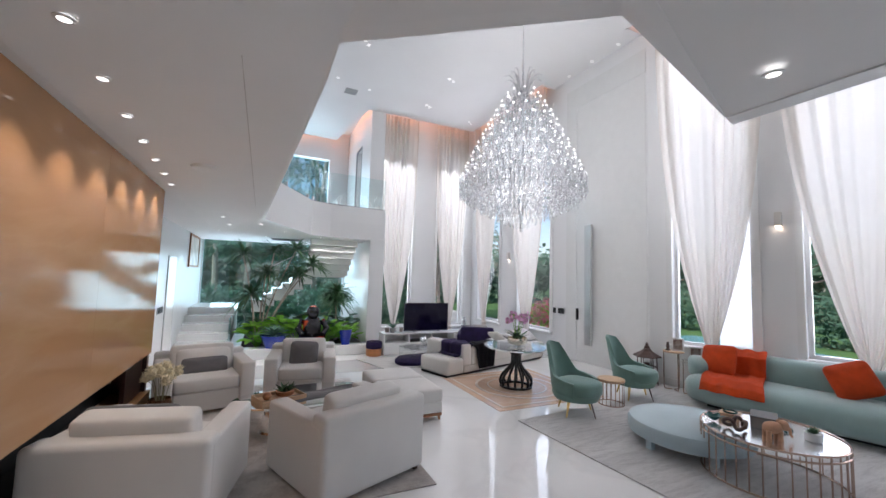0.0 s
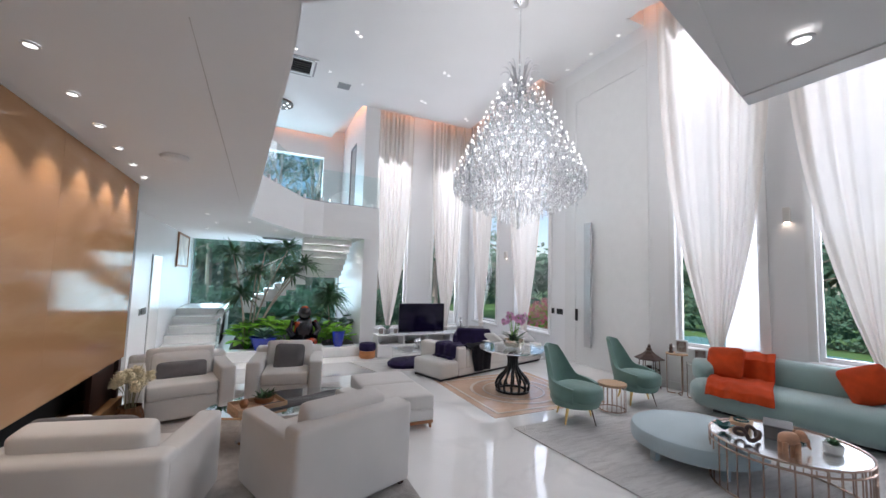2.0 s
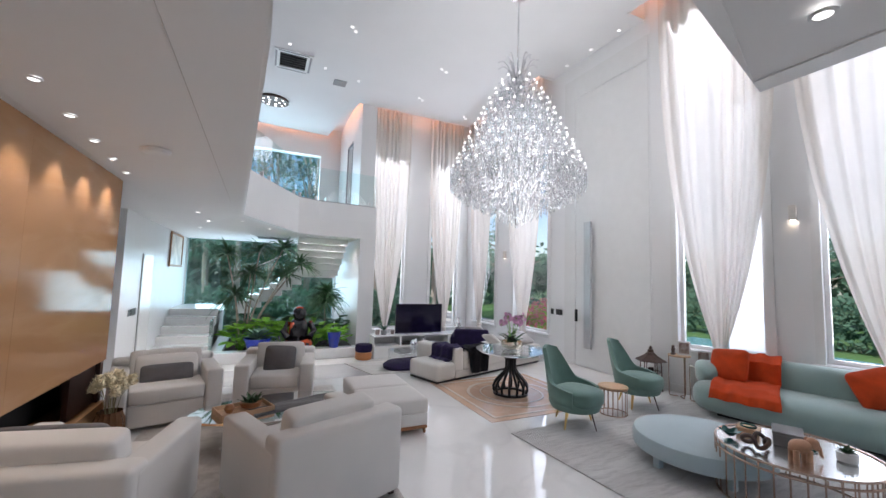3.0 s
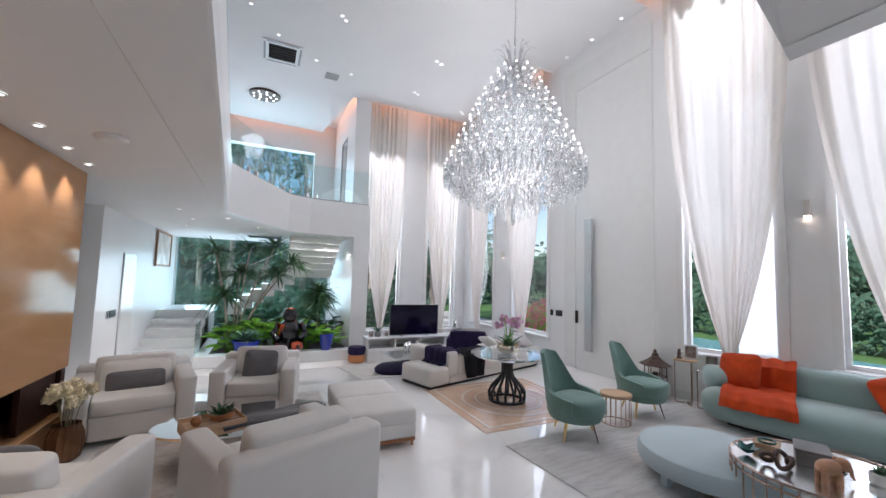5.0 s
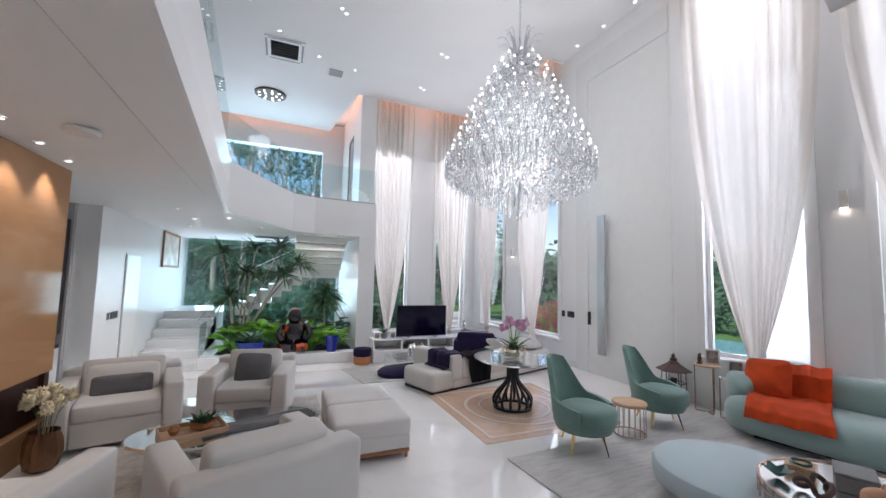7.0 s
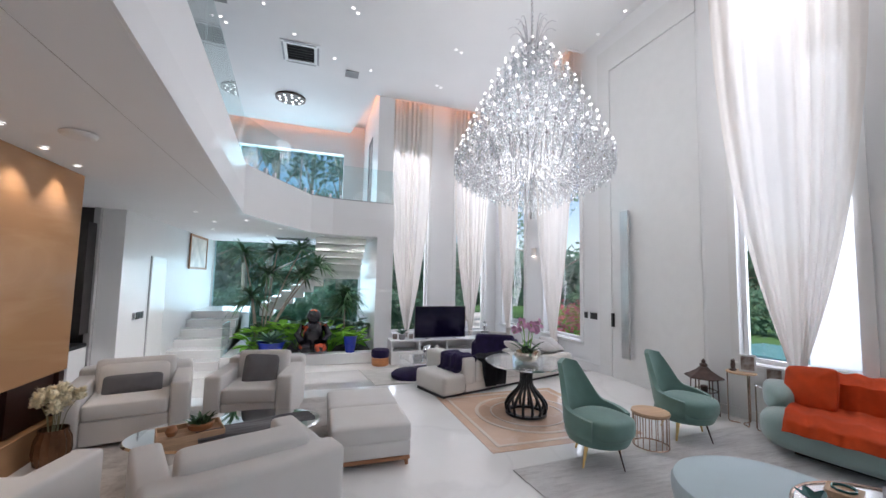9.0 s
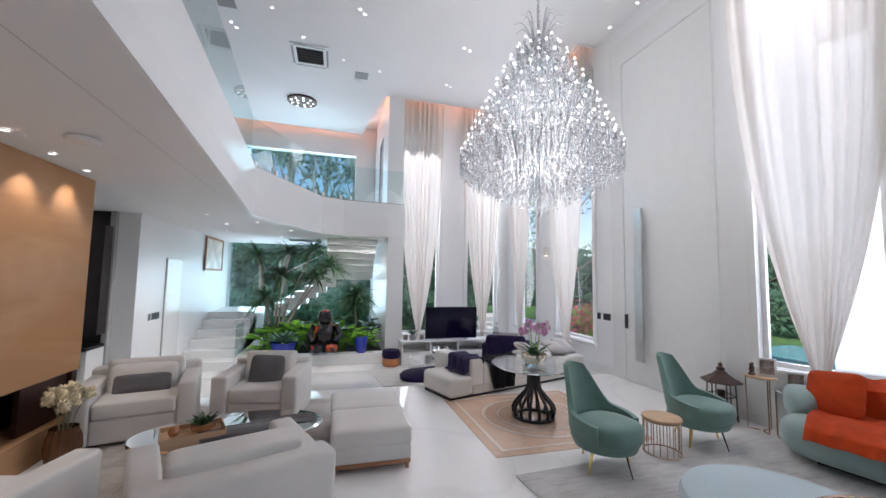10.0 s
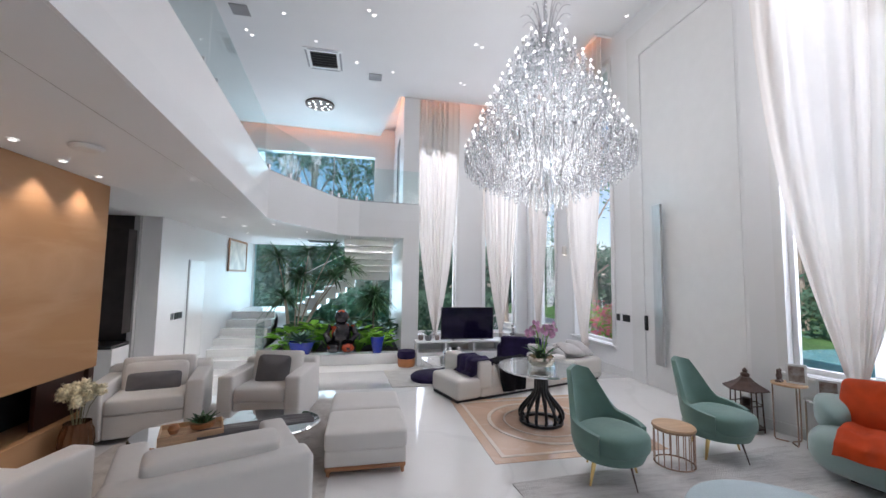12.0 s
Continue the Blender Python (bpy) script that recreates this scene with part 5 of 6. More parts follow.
lt = thing("lantern", pose(6.90, 5.00, 0.001) @ Matrix.Scale(0.85, 4), "tall dark bronze pagoda-roofed floor lantern", "lantern")
LH = 0.55
for k in range(6):
    a = math.pi / 3 * k
    part("post", tube([(0.19 * math.cos(a), 0.19 * math.sin(a), 0), (0.17 * math.cos(a), 0.17 * math.sin(a), LH)], 0.010, 6), M_BROWN, lt)
part("base", lathe([(0.20, 0.04), (0.20, 0.06), (0, 0.06)], 6), M_BROWN, lt)
part("band", lathe([(0.18, 0.34), (0.187, 0.34), (0.187, 0.355), (0.18, 0.355)], 6, cap=False), M_BROWN, lt)
part("roof", lathe([(0.26, LH - 0.01), (0.265, LH + 0.005), (0.18, LH + 0.05), (0.10, LH + 0.10), (0.06, LH + 0.145), (0, LH + 0.15)], 6), M_BROWN, lt)
part("finial", lathe([(0.05, LH + 0.15), (0.055, LH + 0.19), (0.02, LH + 0.21), (0.035, LH + 0.235), (0.01, LH + 0.26), (0, LH + 0.28)], 16), M_BROWN, lt, smooth=True)
part("candle", lathe([(0.05, 0.06), (0.05, 0.42), (0, 0.42)], 20), M_BROWNWALL, lt, "thick red-brown candle")

# ---- rugs ----
rg = tagged(link("rug", xf(rbox(-1.55, -1.62, 0, 1.55, 1.62, 0.011, 0.004, 1), pose(5.42, 2.84, 0.001, 0, 0, 4)), M_RUG), "large grey abraded silk rug under the mint seating", "rug")
tagged(link("rug", xf(rbox(-1.05, -1.75, 0, 1.05, 1.75, 0.011, 0.004, 1), pose(1.22, 5.15, 0.001)), M_RUGB), "taupe worn-pattern rug under the white armchairs", "rug")
tagged(link("rug", strip(3.0, 6.3, (7.3, 7.6, 8.2, 8.9, 9.7), 0.012, 0.012), M_RUGC), "pale patterned rug in the television lounge", "rug")


# ---- off-white armchairs ----
def armchair(m, w, d, label, h=0.80, arm=0.56, group="off-white armchairs", cushions=1, lift=0.58):
    """Boxy upholstered chair facing local -y, origin at its front middle on the floor."""
    ob = thing("armchair", m, label, "armchair", group)
    aw = 0.17
    part("base", rbox(-w / 2 + aw, 0.02, 0.04, w / 2 - aw, d - 0.1, 0.27, 0.02), M_FABRIC, ob)
    for sx in (-1, 1):
        x0, x1 = sorted((sx * w / 2, sx * (w / 2 - aw)))
        part("armrest", rbox(x0, 0.0, 0.03, x1, d - 0.06, arm, 0.030, 4), M_FABRIC, ob, smooth=True)
    part("backrest", rbox(-w / 2 + 0.004, d - 0.2, 0.03, w / 2 - 0.004, d, h - 0.10, 0.04, 4), M_FABRIC, ob, smooth=True)
    cw = (w - 2 * aw) / cushions
    for k in range(cushions):
        x = -w / 2 + aw + cw * (k + 0.5)
        part("seat_cushion", xf(cushion(cw - 0.005, d - 0.22, 0.17, 0.26, 0.10), pose(x, (d - 0.2) / 2 - 0.01, 0.345)), M_FABRIC, ob, smooth=True)
        part("back_cushion", xf(cushion(cw + 0.02, 0.46, 0.20, 0.30, 0.14), pose(x, d - 0.27, lift, 78, 0, 0)), M_FABRIC, ob, smooth=True)
    for x in (-w / 2 + 0.06, w / 2 - 0.06):
        for y in (0.06, d - 0.06):
            part("foot", boxes((x - 0.02, y - 0.02, 0, x + 0.02, y + 0.02, 0.045)), M_BROWN, ob)
    return ob


armchair(pose(0.38, 5.76, 0.012, 0, 0, 13), 1.02, 0.90, "boxy off-white fabric armchair with a lumbar cushion, by the chimney wall", 0.73, lift=0.495)
armchair(pose(1.41, 5.92, 0.012, 0, 0, -8), 0.90, 0.90, "boxy off-white fabric armchair with a grey square cushion", 0.73, lift=0.495)
A1, A2 = pose(0.38, 5.76, 0.012, 0, 0, 13), pose(1.41, 5.92, 0.012, 0, 0, -8)
throw_pillow(A1 @ pose(0, 0.46, 0.54, 70, 0, 0), 0.32, M_FABRIC, "off-white lumbar cushion on an armchair", 0.13, w=0.60)
throw_pillow(A1 @ pose(0, 0.36, 0.50, 70, 0, 0), 0.21, M_GREY, "grey lumbar cushion on an armchair", 0.12, w=0.50)
throw_pillow(A2 @ pose(0.02, 0.38, 0.53, 76, 4, 6), 0.38, M_GREY, "square grey cushion leaning on an armchair", 0.14)
throw_pillow(A2 @ pose(0.14, 0.50, 0.56, 72, -4, 0), 0.36, M_FABRIC, "off-white square cushion tucked behind a grey one", 0.12)
armchair(pose(1.46, 4.34, 0.012, 0, 0, 202), 1.0, 0.92, "boxy off-white fabric armchair with its back to the room", 0.75, 0.58, lift=0.50)
armchair(pose(0.36, 4.32, 0.012, 0, 0, 166.5), 1.04, 0.92, "boxy off-white fabric armchair beside the hearth", 0.71, 0.58, lift=0.50)
throw_pillow(pose(0.12, 3.98, 0.56, 62, 0, 168), 0.34, M_GREY, "grey lumbar cushion on the armchair beside the hearth", 0.14, w=0.62)

bn = thing("upholstered_bench", pose(2.58, 5.30, 0.001), "off-white upholstered double bench on a walnut base", "bench")
part("base", rbox(-0.34, -0.60, 0.05, 0.34, 0.60, 0.085, 0.008, 2), M_WOOD, bn)
part("body", rbox(-0.345, -0.605, 0.085, 0.345, 0.605, 0.22, 0.02), M_FABRIC, bn, smooth=True)
for y in (-0.302, 0.302):
    part("seat_cushion", xf(cushion(0.71, 0.61, 0.17, 0.26, 0.12), pose(0, y, 0.285)), M_FABRIC, bn, smooth=True)
for x in (-0.31, 0.31):
    for y in (-0.57, 0.57):
        part("leg", tube([(x, y, 0.055), (x * 1.02, y * 1.01, 0)], 0.022, 8, taper=0.6), M_WOOD, bn)

# ---- low mirrored table with tray ----
lm = thing("coffee_table", pose(1.40, 5.08, 0.012, 0, 0, 8), "low mirrored coffee table between the armchairs", "coffee table")
part("tabletop", lathe([(0, 0.30), (0.98, 0.30), (1.0, 0.315), (0.98, 0.33), (0, 0.33)], 64, sx=0.76, sy=0.42), M_MIRROR, lm)
part("pedestal", lathe([(0.62, 0.0), (0.60, 0.02), (0.55, 0.295), (0, 0.295)], 48, sx=0.76, sy=0.42), M_CHROME, lm)
LT = 0.343
ty = thing("tray", pose(1.12, 4.98, LT, 0, 0, 20), "light oak tray with raised sides", "tray")
part("base", boxes((-0.22, -0.15, 0, 0.22, 0.15, 0.012)), M_PALEWOOD, ty)
for b in ((-0.23, -0.16, 0, 0.23, -0.15, 0.05), (-0.23, 0.15, 0, 0.23, 0.16, 0.05), (-0.23, -0.15, 0, -0.22, 0.15, 0.05), (0.22, -0.15, 0, 0.23, 0.15, 0.05)):
    part("side", boxes(b), M_PALEWOOD, ty)
gp = thing("moss_bowl", pose(1.18, 5.04, LT + 0.013), "wooden bowl with a mossy green plant", "plant")
part("bowl", lathe([(0.05, 0), (0.09, 0.02), (0.10, 0.06), (0.09, 0.06), (0, 0.05)], 24), M_WOOD, gp, smooth=True)
for k in range(40):
    part("leaf", blade(bmesh.new(), (0.05 * math.cos(k * 1.7), 0.05 * math.sin(k * 1.7), 0.055), k * 2.4, rnd.uniform(0.06, 0.11), 0.028, 0.2, lift=rnd.uniform(0.4, 1.3)), M_LEAF, gp)
for x, y in ((1.0, 4.93),):
    sb = thing("wicker_ball", pose(x, y, LT + 0.013), "small brown woven ball", "ornament")
    part("ball", xf(lathe([(0, -0.045), (0.03, -0.035), (0.045, 0), (0.03, 0.035), (0, 0.045)], 16), pose(0, 0, 0.045)), M_WOOD, sb, smooth=True)
drape("table_runner", pose(1.62, 5.06, LT - 0.008, 0, 0, 20), [(-0.46, 0.012), (-0.2, 0.014), (0.1, 0.018), (0.3, 0.014), (0.47, 0.012)], 0.22, M_GREY, "long dark grey fringed cloth lying across the table", 31, 3, 0.006)

# ---- vase with dried blooms ----
vs_ = thing("vase", pose(-0.03, 5.50, 0.001) @ Matrix.Diagonal((0.82, 0.82, 1.06, 1.0)), "ribbed bronze vase of dried cream blooms on the floor", "vase")
bm = bmesh.new()
prof = [(0.085, 0), (0.13, 0.03), (0.155, 0.13), (0.145, 0.22), (0.115, 0.28), (0.12, 0.30)]
n = 60
rings = []
for r, z in prof:
    rings.append([bm.verts.new((r * (1 + 0.045 * math.cos(15 * 2 * math.pi * i / n)) * math.cos(2 * math.pi * i / n), r * (1 + 0.045 * math.cos(15 * 2 * math.pi * i / n)) * math.sin(2 * math.pi * i / n), z)) for i in range(n)])
for a, b in zip(rings, rings[1:]):
    for i in range(n):
        bm.faces.new((a[i], a[(i + 1) % n], b[(i + 1) % n], b[i]))
bm.faces.new(rings[0][::-1])
part("body", bm, M_BRONZEVASE, vs_, smooth=True)
for k in range(11):
    a = k * 2.4
    r = 0.05 + 0.016 * k
    h = 0.60 - 0.010 * k + rnd.uniform(-0.03, 0.03)
    tip = (r * math.cos(a), r * math.sin(a), h)
    stalk = part("stem", tube([(0.03 * math.cos(a), 0.03 * math.sin(a), 0.2), (0.5 * tip[0], 0.5 * tip[1], 0.42), tip], 0.004, 5), M_STEM, vs_)
    bb = xf(cushion(0.085, 0.085, 0.105, 0.9, 0.9, 18, 12), pose(tip[0], tip[1], tip[2] + 0.01, rnd.uniform(-15, 15), rnd.uniform(-15, 15), 0))
    for q in range(120):
        u, v = rnd.uniform(0, 6.28), math.asin(rnd.uniform(-0.5, 1.0))
        blade(bb, (tip[0], tip[1], tip[2]), u, rnd.uniform(0.055, 0.08), 0.028, 0.0, 3, lift=v)
    part("bloom", bb, M_DRY, stalk, "fluffy cream dried bloom")


# ---- television lounge ----
def level(x, y, dz=0.001, rz=0.0):
    return pose(x, y, fz(y) + dz, 0, 0, rz)


BY = 9.95
tvb = thing("media_console", pose(0, BY, F + 0.001), "long white lacquer media console with open compartments", "console")
BX0, BX1, BH = 3.74, 6.42, 0.54
part("body", rbox(BX0, 0.0, 0, BX1, 0.46, 0.30, 0.006, 2), M_LACQ, tvb)
part("top", rbox(BX0 - 0.01, -0.01, BH - 0.03, BX1 + 0.01, 0.47, BH, 0.006, 2), M_LACQ, tvb)
part("back", boxes((BX0, 0.43, 0.30, BX1, 0.46, BH - 0.03)), M_LACQ, tvb)
for k in range(5):
    x = BX0 + (BX1 - BX0 - 0.04) * k / 4
    part("divider", boxes((x, 0.0, 0.30, x + 0.04, 0.43, BH - 0.03)), M_LACQ, tvb)
for k in range(4):
    x = BX0 + (BX1 - BX0) * k / 4
    part("drawer", rbox(x + 0.008, -0.016, 0.03, x + (BX1 - BX0) / 4 - 0.008, -0.001, 0.285, 0.004, 2), M_LACQ, tvb)
TZ = F + BH + 0.002
tv = thing("television", pose(4.97, BY + 0.22, TZ), "large flat black television standing on the console", "television")
part("screen", rbox(-0.625, -0.012, 0.03, 0.625, 0.012, 0.745, 0.006, 2), M_SCREEN, tv)
part("bezel", wall_holes("y", -0.016, 0.02, -0.64, 0.64, 0.015, 0.76, [(-0.625, 0.625, 0.03, 0.745)]), M_PLASTIC, tv)
for x in (-0.35, 0.35):
    part("foot", rbox(x - 0.02, -0.10, 0, x + 0.02, 0.10, 0.016, 0.004, 2), M_PLASTIC, tv)
sbx = thing("sound_box", pose(4.62, BY + 0.12, F + 0.302), "small black set-top box in the console", "media box")
part("body", rbox(-0.16, -0.08, 0, 0.16, 0.08, 0.07, 0.006, 2), M_PLASTIC, sbx)
for x, w, h in ((3.84, 0.14, 0.16), (4.22, 0.13, 0.15), (6.02, 0.14, 0.10)):
    framed_photo(pose(x, BY + 0.10, TZ, 6, 0, 0), w, h, M_CHROME, "small silver-framed photograph on the console")
tp = thing("potted_plant", pose(4.03, BY + 0.2, TZ), "small grey-green plant in a ceramic pot on the console", "plant")
part("pot", lathe([(0.06, 0), (0.075, 0.02), (0.08, 0.12), (0.07, 0.12), (0, 0.10)], 24), M_GREYPLASTIC, tp, smooth=True)
for k in range(26):
    part("leaf", blade(bmesh.new(), (0, 0, 0.11), k * 2.4, rnd.uniform(0.12, 0.26), 0.05, 0.3, lift=rnd.uniform(0.7, 1.4)), M_AGAVE, tp)
for k in range(5):
    rb = thing("book", pose(6.15 + 0.002 * k, BY + 0.18, TZ + 0.028 * k, 0, 0, 4 * k), "stacked pale book on the console", "book", "console books")
    part("cover", rbox(-0.10, -0.08, 0, 0.10, 0.08, 0.026, 0.004, 2), (M_LGREY, M_PAPER, M_SOFAW)[k % 3], rb)
vz = thing("glass_vase", pose(6.12, BY + 0.2, TZ + 0.142), "spiral silver ornament on the console", "ornament")
part("body", lathe([(0.06, 0), (0.07, 0.04), (0.05, 0.09), (0.065, 0.14), (0.04, 0.19), (0.05, 0.24), (0.0, 0.25)], 20), M_CHROME, vz, smooth=True)

ch = thing("pouf", level(3.52, 10.05), "round stacked pouf, aubergine over tan leather", "pouf")
part("lower", lathe([(0.17, 0), (0.19, 0.02), (0.195, 0.09), (0.19, 0.175), (0.0, 0.18)], 36), M_TAN, ch, "tan leather lower half", True)
part("upper", lathe([(0.18, 0.18), (0.20, 0.20), (0.205, 0.28), (0.19, 0.35), (0.0, 0.365)], 36), M_NAVY, ch, "aubergine velvet upper half", True)

# low white lounge sofa
ws = thing("chaise_sofa", pose(3.76, 6.34, 0.0, 0, 0, 18), "long low cream sectional sofa with an open chaise end", "sofa")
part("chaise", rbox(0.03, 0.0, 0.035, 0.44, 0.74, 0.31, 0.06, 4), M_SOFAW, ws, smooth=True)
part("base", rbox(0.44, 0.02, 0.035, 2.95, 0.98, 0.30, 0.03, 4), M_SOFAW, ws, smooth=True)
part("backrest", rbox(0.38, 0.0, 0.14, 0.62, 0.98, 0.53, 0.05, 4), M_SOFAW, ws, smooth=True)
part("backrest", rbox(0.60, 0.0, 0.14, 2.10, 0.24, 0.48, 0.05, 4), M_SOFAW, ws, smooth=True)
part("end_seat", rbox(2.10, 0.0, 0.10, 2.95, 0.98, 0.37, 0.05, 4), M_SOFAW, ws, smooth=True)
part("plinth", boxes((0.06, 0.05, -0.1, 2.9, 0.72, 0.034)), M_PLASTIC, ws)
drape("throw_blanket", pose(3.76, 6.34, 0, 0, 0, 18) @ pose(0.93, 0.13, 0, 0, 0, -90), [(-0.15, 0.40), (-0.125, 0.50), (0.125, 0.50), (0.16, 0.44), (0.165, 0.08)], 1.0, M_BLACKCLOTH,
      "black fur throw hanging over the sofa back", 8, 2, 0.01, skew=0.06, flare=-0.60)
ft = thing("fur_pouf", level(3.78, 7.78, 0.014), "flat aubergine fur pouf beside the sofa", "pouf")
part("cushion", lathe([(0.30, 0), (0.36, 0.03), (0.37, 0.09), (0.33, 0.13), (0, 0.15)], 36, sx=1.2), M_NAVY, ft, smooth=True)
drape("throw_blanket", pose(3.76, 6.34, 0, 0, 0, 18) @ pose(0.51, 0.27, 0, 0, 0, 0), [(-0.22, 0.325), (-0.165, 0.36), (-0.15, 0.52), (-0.12, 0.545), (0.09, 0.545), (0.12, 0.50), (0.13, 0.34)], 0.50, M_NAVY,
      "aubergine velvet throw over the sofa arm", 9, 2, 0.012)
for k, (x, y, r, mt) in enumerate(((2.30, 0.40, 20, M_LGREY), (2.50, 0.30, -15, M_LGREY), (2.62, 0.55, 40, M_FABRIC), (2.78, 0.34, 5, M_LGREY), (2.1, 0.6, 70, M_FABRIC))):
    q = pose(3.76, 6.34, 0, 0, 0, 18) @ pose(x, y, 0.44 + 0.05 * (k % 2), 12 + 6 * k, 8, r)
    throw_pillow(q, 0.40, mt, "loose pale grey cushion heaped on the sofa end", 0.14, group="sofa cushions")

nc = thing("club_chair", level(5.85, 8.95, 0.014, 150), "low aubergine velvet armchair with a pale cushion", "armchair")
part("seat", rbox(-0.36, -0.38, 0.08, 0.36, 0.36, 0.38, 0.06, 4), M_NAVY, nc, smooth=True)
part("backrest", rbox(-0.40, 0.28, 0.08, 0.40, 0.46, 0.72, 0.06, 4), M_NAVY, nc, smooth=True)
for sx in (-1, 1):
    x0, x1 = sorted((sx * 0.34, sx * 0.48))
    part("armrest", rbox(x0, -0.36, 0.06, x1, 0.44, 0.55, 0.05, 4), M_NAVY, nc, smooth=True)
throw_pillow(level(5.83, 8.80, 0.56) @ pose(0, 0, 0, 70, 0, 150), 0.42, M_LGREY, "pale cushion in the aubergine armchair", 0.14)

gt = thing("glass_coffee_table", level(4.08, 8.05, 0.014, 8), "low clear acrylic coffee table with a shelf", "coffee table")
part("tabletop", rbox(-0.46, -0.33, 0.30, 0.46, 0.33, 0.325, 0.006, 2), M_TABLEGLASS, gt)
for x in (-0.44, 0.44):
    part("side", rbox(x - 0.015, -0.33, 0, x + 0.015, 0.33, 0.30, 0.004, 2), M_TABLEGLASS, gt)
part("shelf", rbox(-0.42, -0.30, 0.10, 0.42, 0.30, 0.12, 0.004, 2), M_MIRROR, gt)
gz = fz(8.05) + 0.014 + 0.326
for k, (x, y, mt) in enumerate(((3.98, 8.0, M_CHROME), (4.08, 8.1, M_CHROME), (4.24, 8.1, M_LGREY))):
    o = thing("ornament", pose(x, y, gz), "small silver ornament on the acrylic table", "ornament", "table ornaments")
    part("body", lathe([(0.04, 0), (0.05, 0.03), (0.03, 0.08), (0.05, 0.14), (0.02, 0.20), (0, 0.21)], 16), mt, o, smooth=True)

# ---- plants of the court ----
SZ = F + 0.17


def rosette_tree(m, trunks, label, seed, leaf_len=0.54, count=66, mats=(M_LEAF,), droop=0.5):
    """A cane plant: bare bent trunks, each ending in a burst of long strap leaves."""
    r = random.Random(seed)
    ob = thing("dracaena", m, label, "plant", "court plants")
    for (x, y, h, lean, az) in trunks:
        pts = [(x + lean * math.cos(az) * (k / 6) ** 1.5, y + lean * math.sin(az) * (k / 6) ** 1.5, h * k / 6) for k in range(7)]
        part("trunk", tube(pts, 0.026, 8, taper=0.6), M_TRUNK, ob, smooth=True)
        bm = bmesh.new()
        for k in range(count):
            blade(bm, pts[-1], k * 2.4 + r.uniform(-0.3, 0.3), leaf_len * r.uniform(0.7, 1.1), 0.05, droop * r.uniform(0.6, 1.6), 6, lift=r.uniform(-0.1, 1.45))
        part("leaf_crown", bm, mats[0], ob)
    return ob


rosette_tree(pose(0.86, 11.4, SZ), [(-0.06, 0.08, 2.25, 0.40, 3.0), (0.0, 0.05, 1.80, 0.10, 0.4), (0.06, 0.1, 2.35, 0.22, 0.4), (0.12, 0.0, 1.75, 0.78, 0.1), (0.1, 0.1, 2.05, 1.15, 0.1), (0.05, 0.12, 2.45, 0.80, 0.3), (-0.08, -0.04, 1.25, 0.16, 3.8)],
             "many-stemmed dracaena with strap-leaf rosettes", 21, 0.60, 74)
rosette_tree(pose(2.80, 11.6, SZ), [(0, 0, 1.30, 0.05, 1.0), (0.05, 0.06, 1.05, 0.12, 4.0)], "drooping yucca with dark strap leaves", 22, 0.62, 130, (M_LEAF,), 0.55)


def broadleaf(m, n, size, material, label, seed, spread=0.4, height=0.4):
    """A clump of stalked oval leaves."""
    r = random.Random(seed)
    ob = thing("leafy_plant", m, label, "plant", "court plants")
    for k in range(n):
        a, d = k * 2.4, spread * math.sqrt((k + 0.5) / n)
        z = height * r.uniform(0.4, 1.0)
        bm = blade(bmesh.new(), (d * math.cos(a) * 0.6, d * math.sin(a) * 0.6, z), a + r.uniform(-0.4, 0.4), size * r.uniform(0.7, 1.2), size * 0.62, 0.35, 5, lift=r.uniform(0.1, 0.8))
        tube([(0.02 * math.cos(a), 0.02 * math.sin(a), 0), (d * math.cos(a) * 0.6, d * math.sin(a) * 0.6, z)], 0.005, 4, bm)
        part("leaf", bm, material, ob)
    return ob


beds = ((0.85, 10.95, 30, 0.30, M_LEAFB, 0.5, 0.55), (1.40, 11.20, 28, 0.32, M_LEAFB, 0.5, 0.7), (1.80, 11.0, 30, 0.30, M_LEAFB, 0.5, 0.65), (2.45, 10.95, 32, 0.30, M_LEAFB, 0.5, 0.6),
        (2.95, 10.95, 28, 0.28, M_LEAFB, 0.45, 0.5), (2.2, 11.5, 30, 0.36, M_LEAF, 0.6, 0.8), (1.1, 12.0, 28, 0.36, M_LEAF, 0.6, 0.7), (3.1, 11.7, 28, 0.34, M_LEAF, 0.5, 0.7), (2.6, 12.2, 28, 0.34, M_LEAF, 0.6, 0.6),
        (1.6, 12.2, 28, 0.34, M_LEAF, 0.6, 0.6), (0.85, 11.5, 26, 0.3, M_LEAF, 0.5, 0.6))
for i, (x, y, n, s, mt, sp_, h) in enumerate(beds):
    broadleaf(pose(x, y, SZ), n, s, mt, "bright broad-leaved foliage plant in the court bed" if mt is M_LEAFB else "dark broad-leaved foliage plant in the court bed", 40 + i, sp_, h)


def blue_pot(m, r, h, label):
    ob = thing("blue_pot", m, label, "plant pot", "cobalt pots")
    part("body", lathe([(r * 0.62, 0), (r * 0.8, h * 0.35), (r, h * 0.94), (r * 1.05, h * 0.95), (r * 1.05, h), (r * 0.92, h), (r * 0.9, h * 0.9), (0, h * 0.88)], 36), M_BLUEPOT, ob, smooth=True)
    return ob


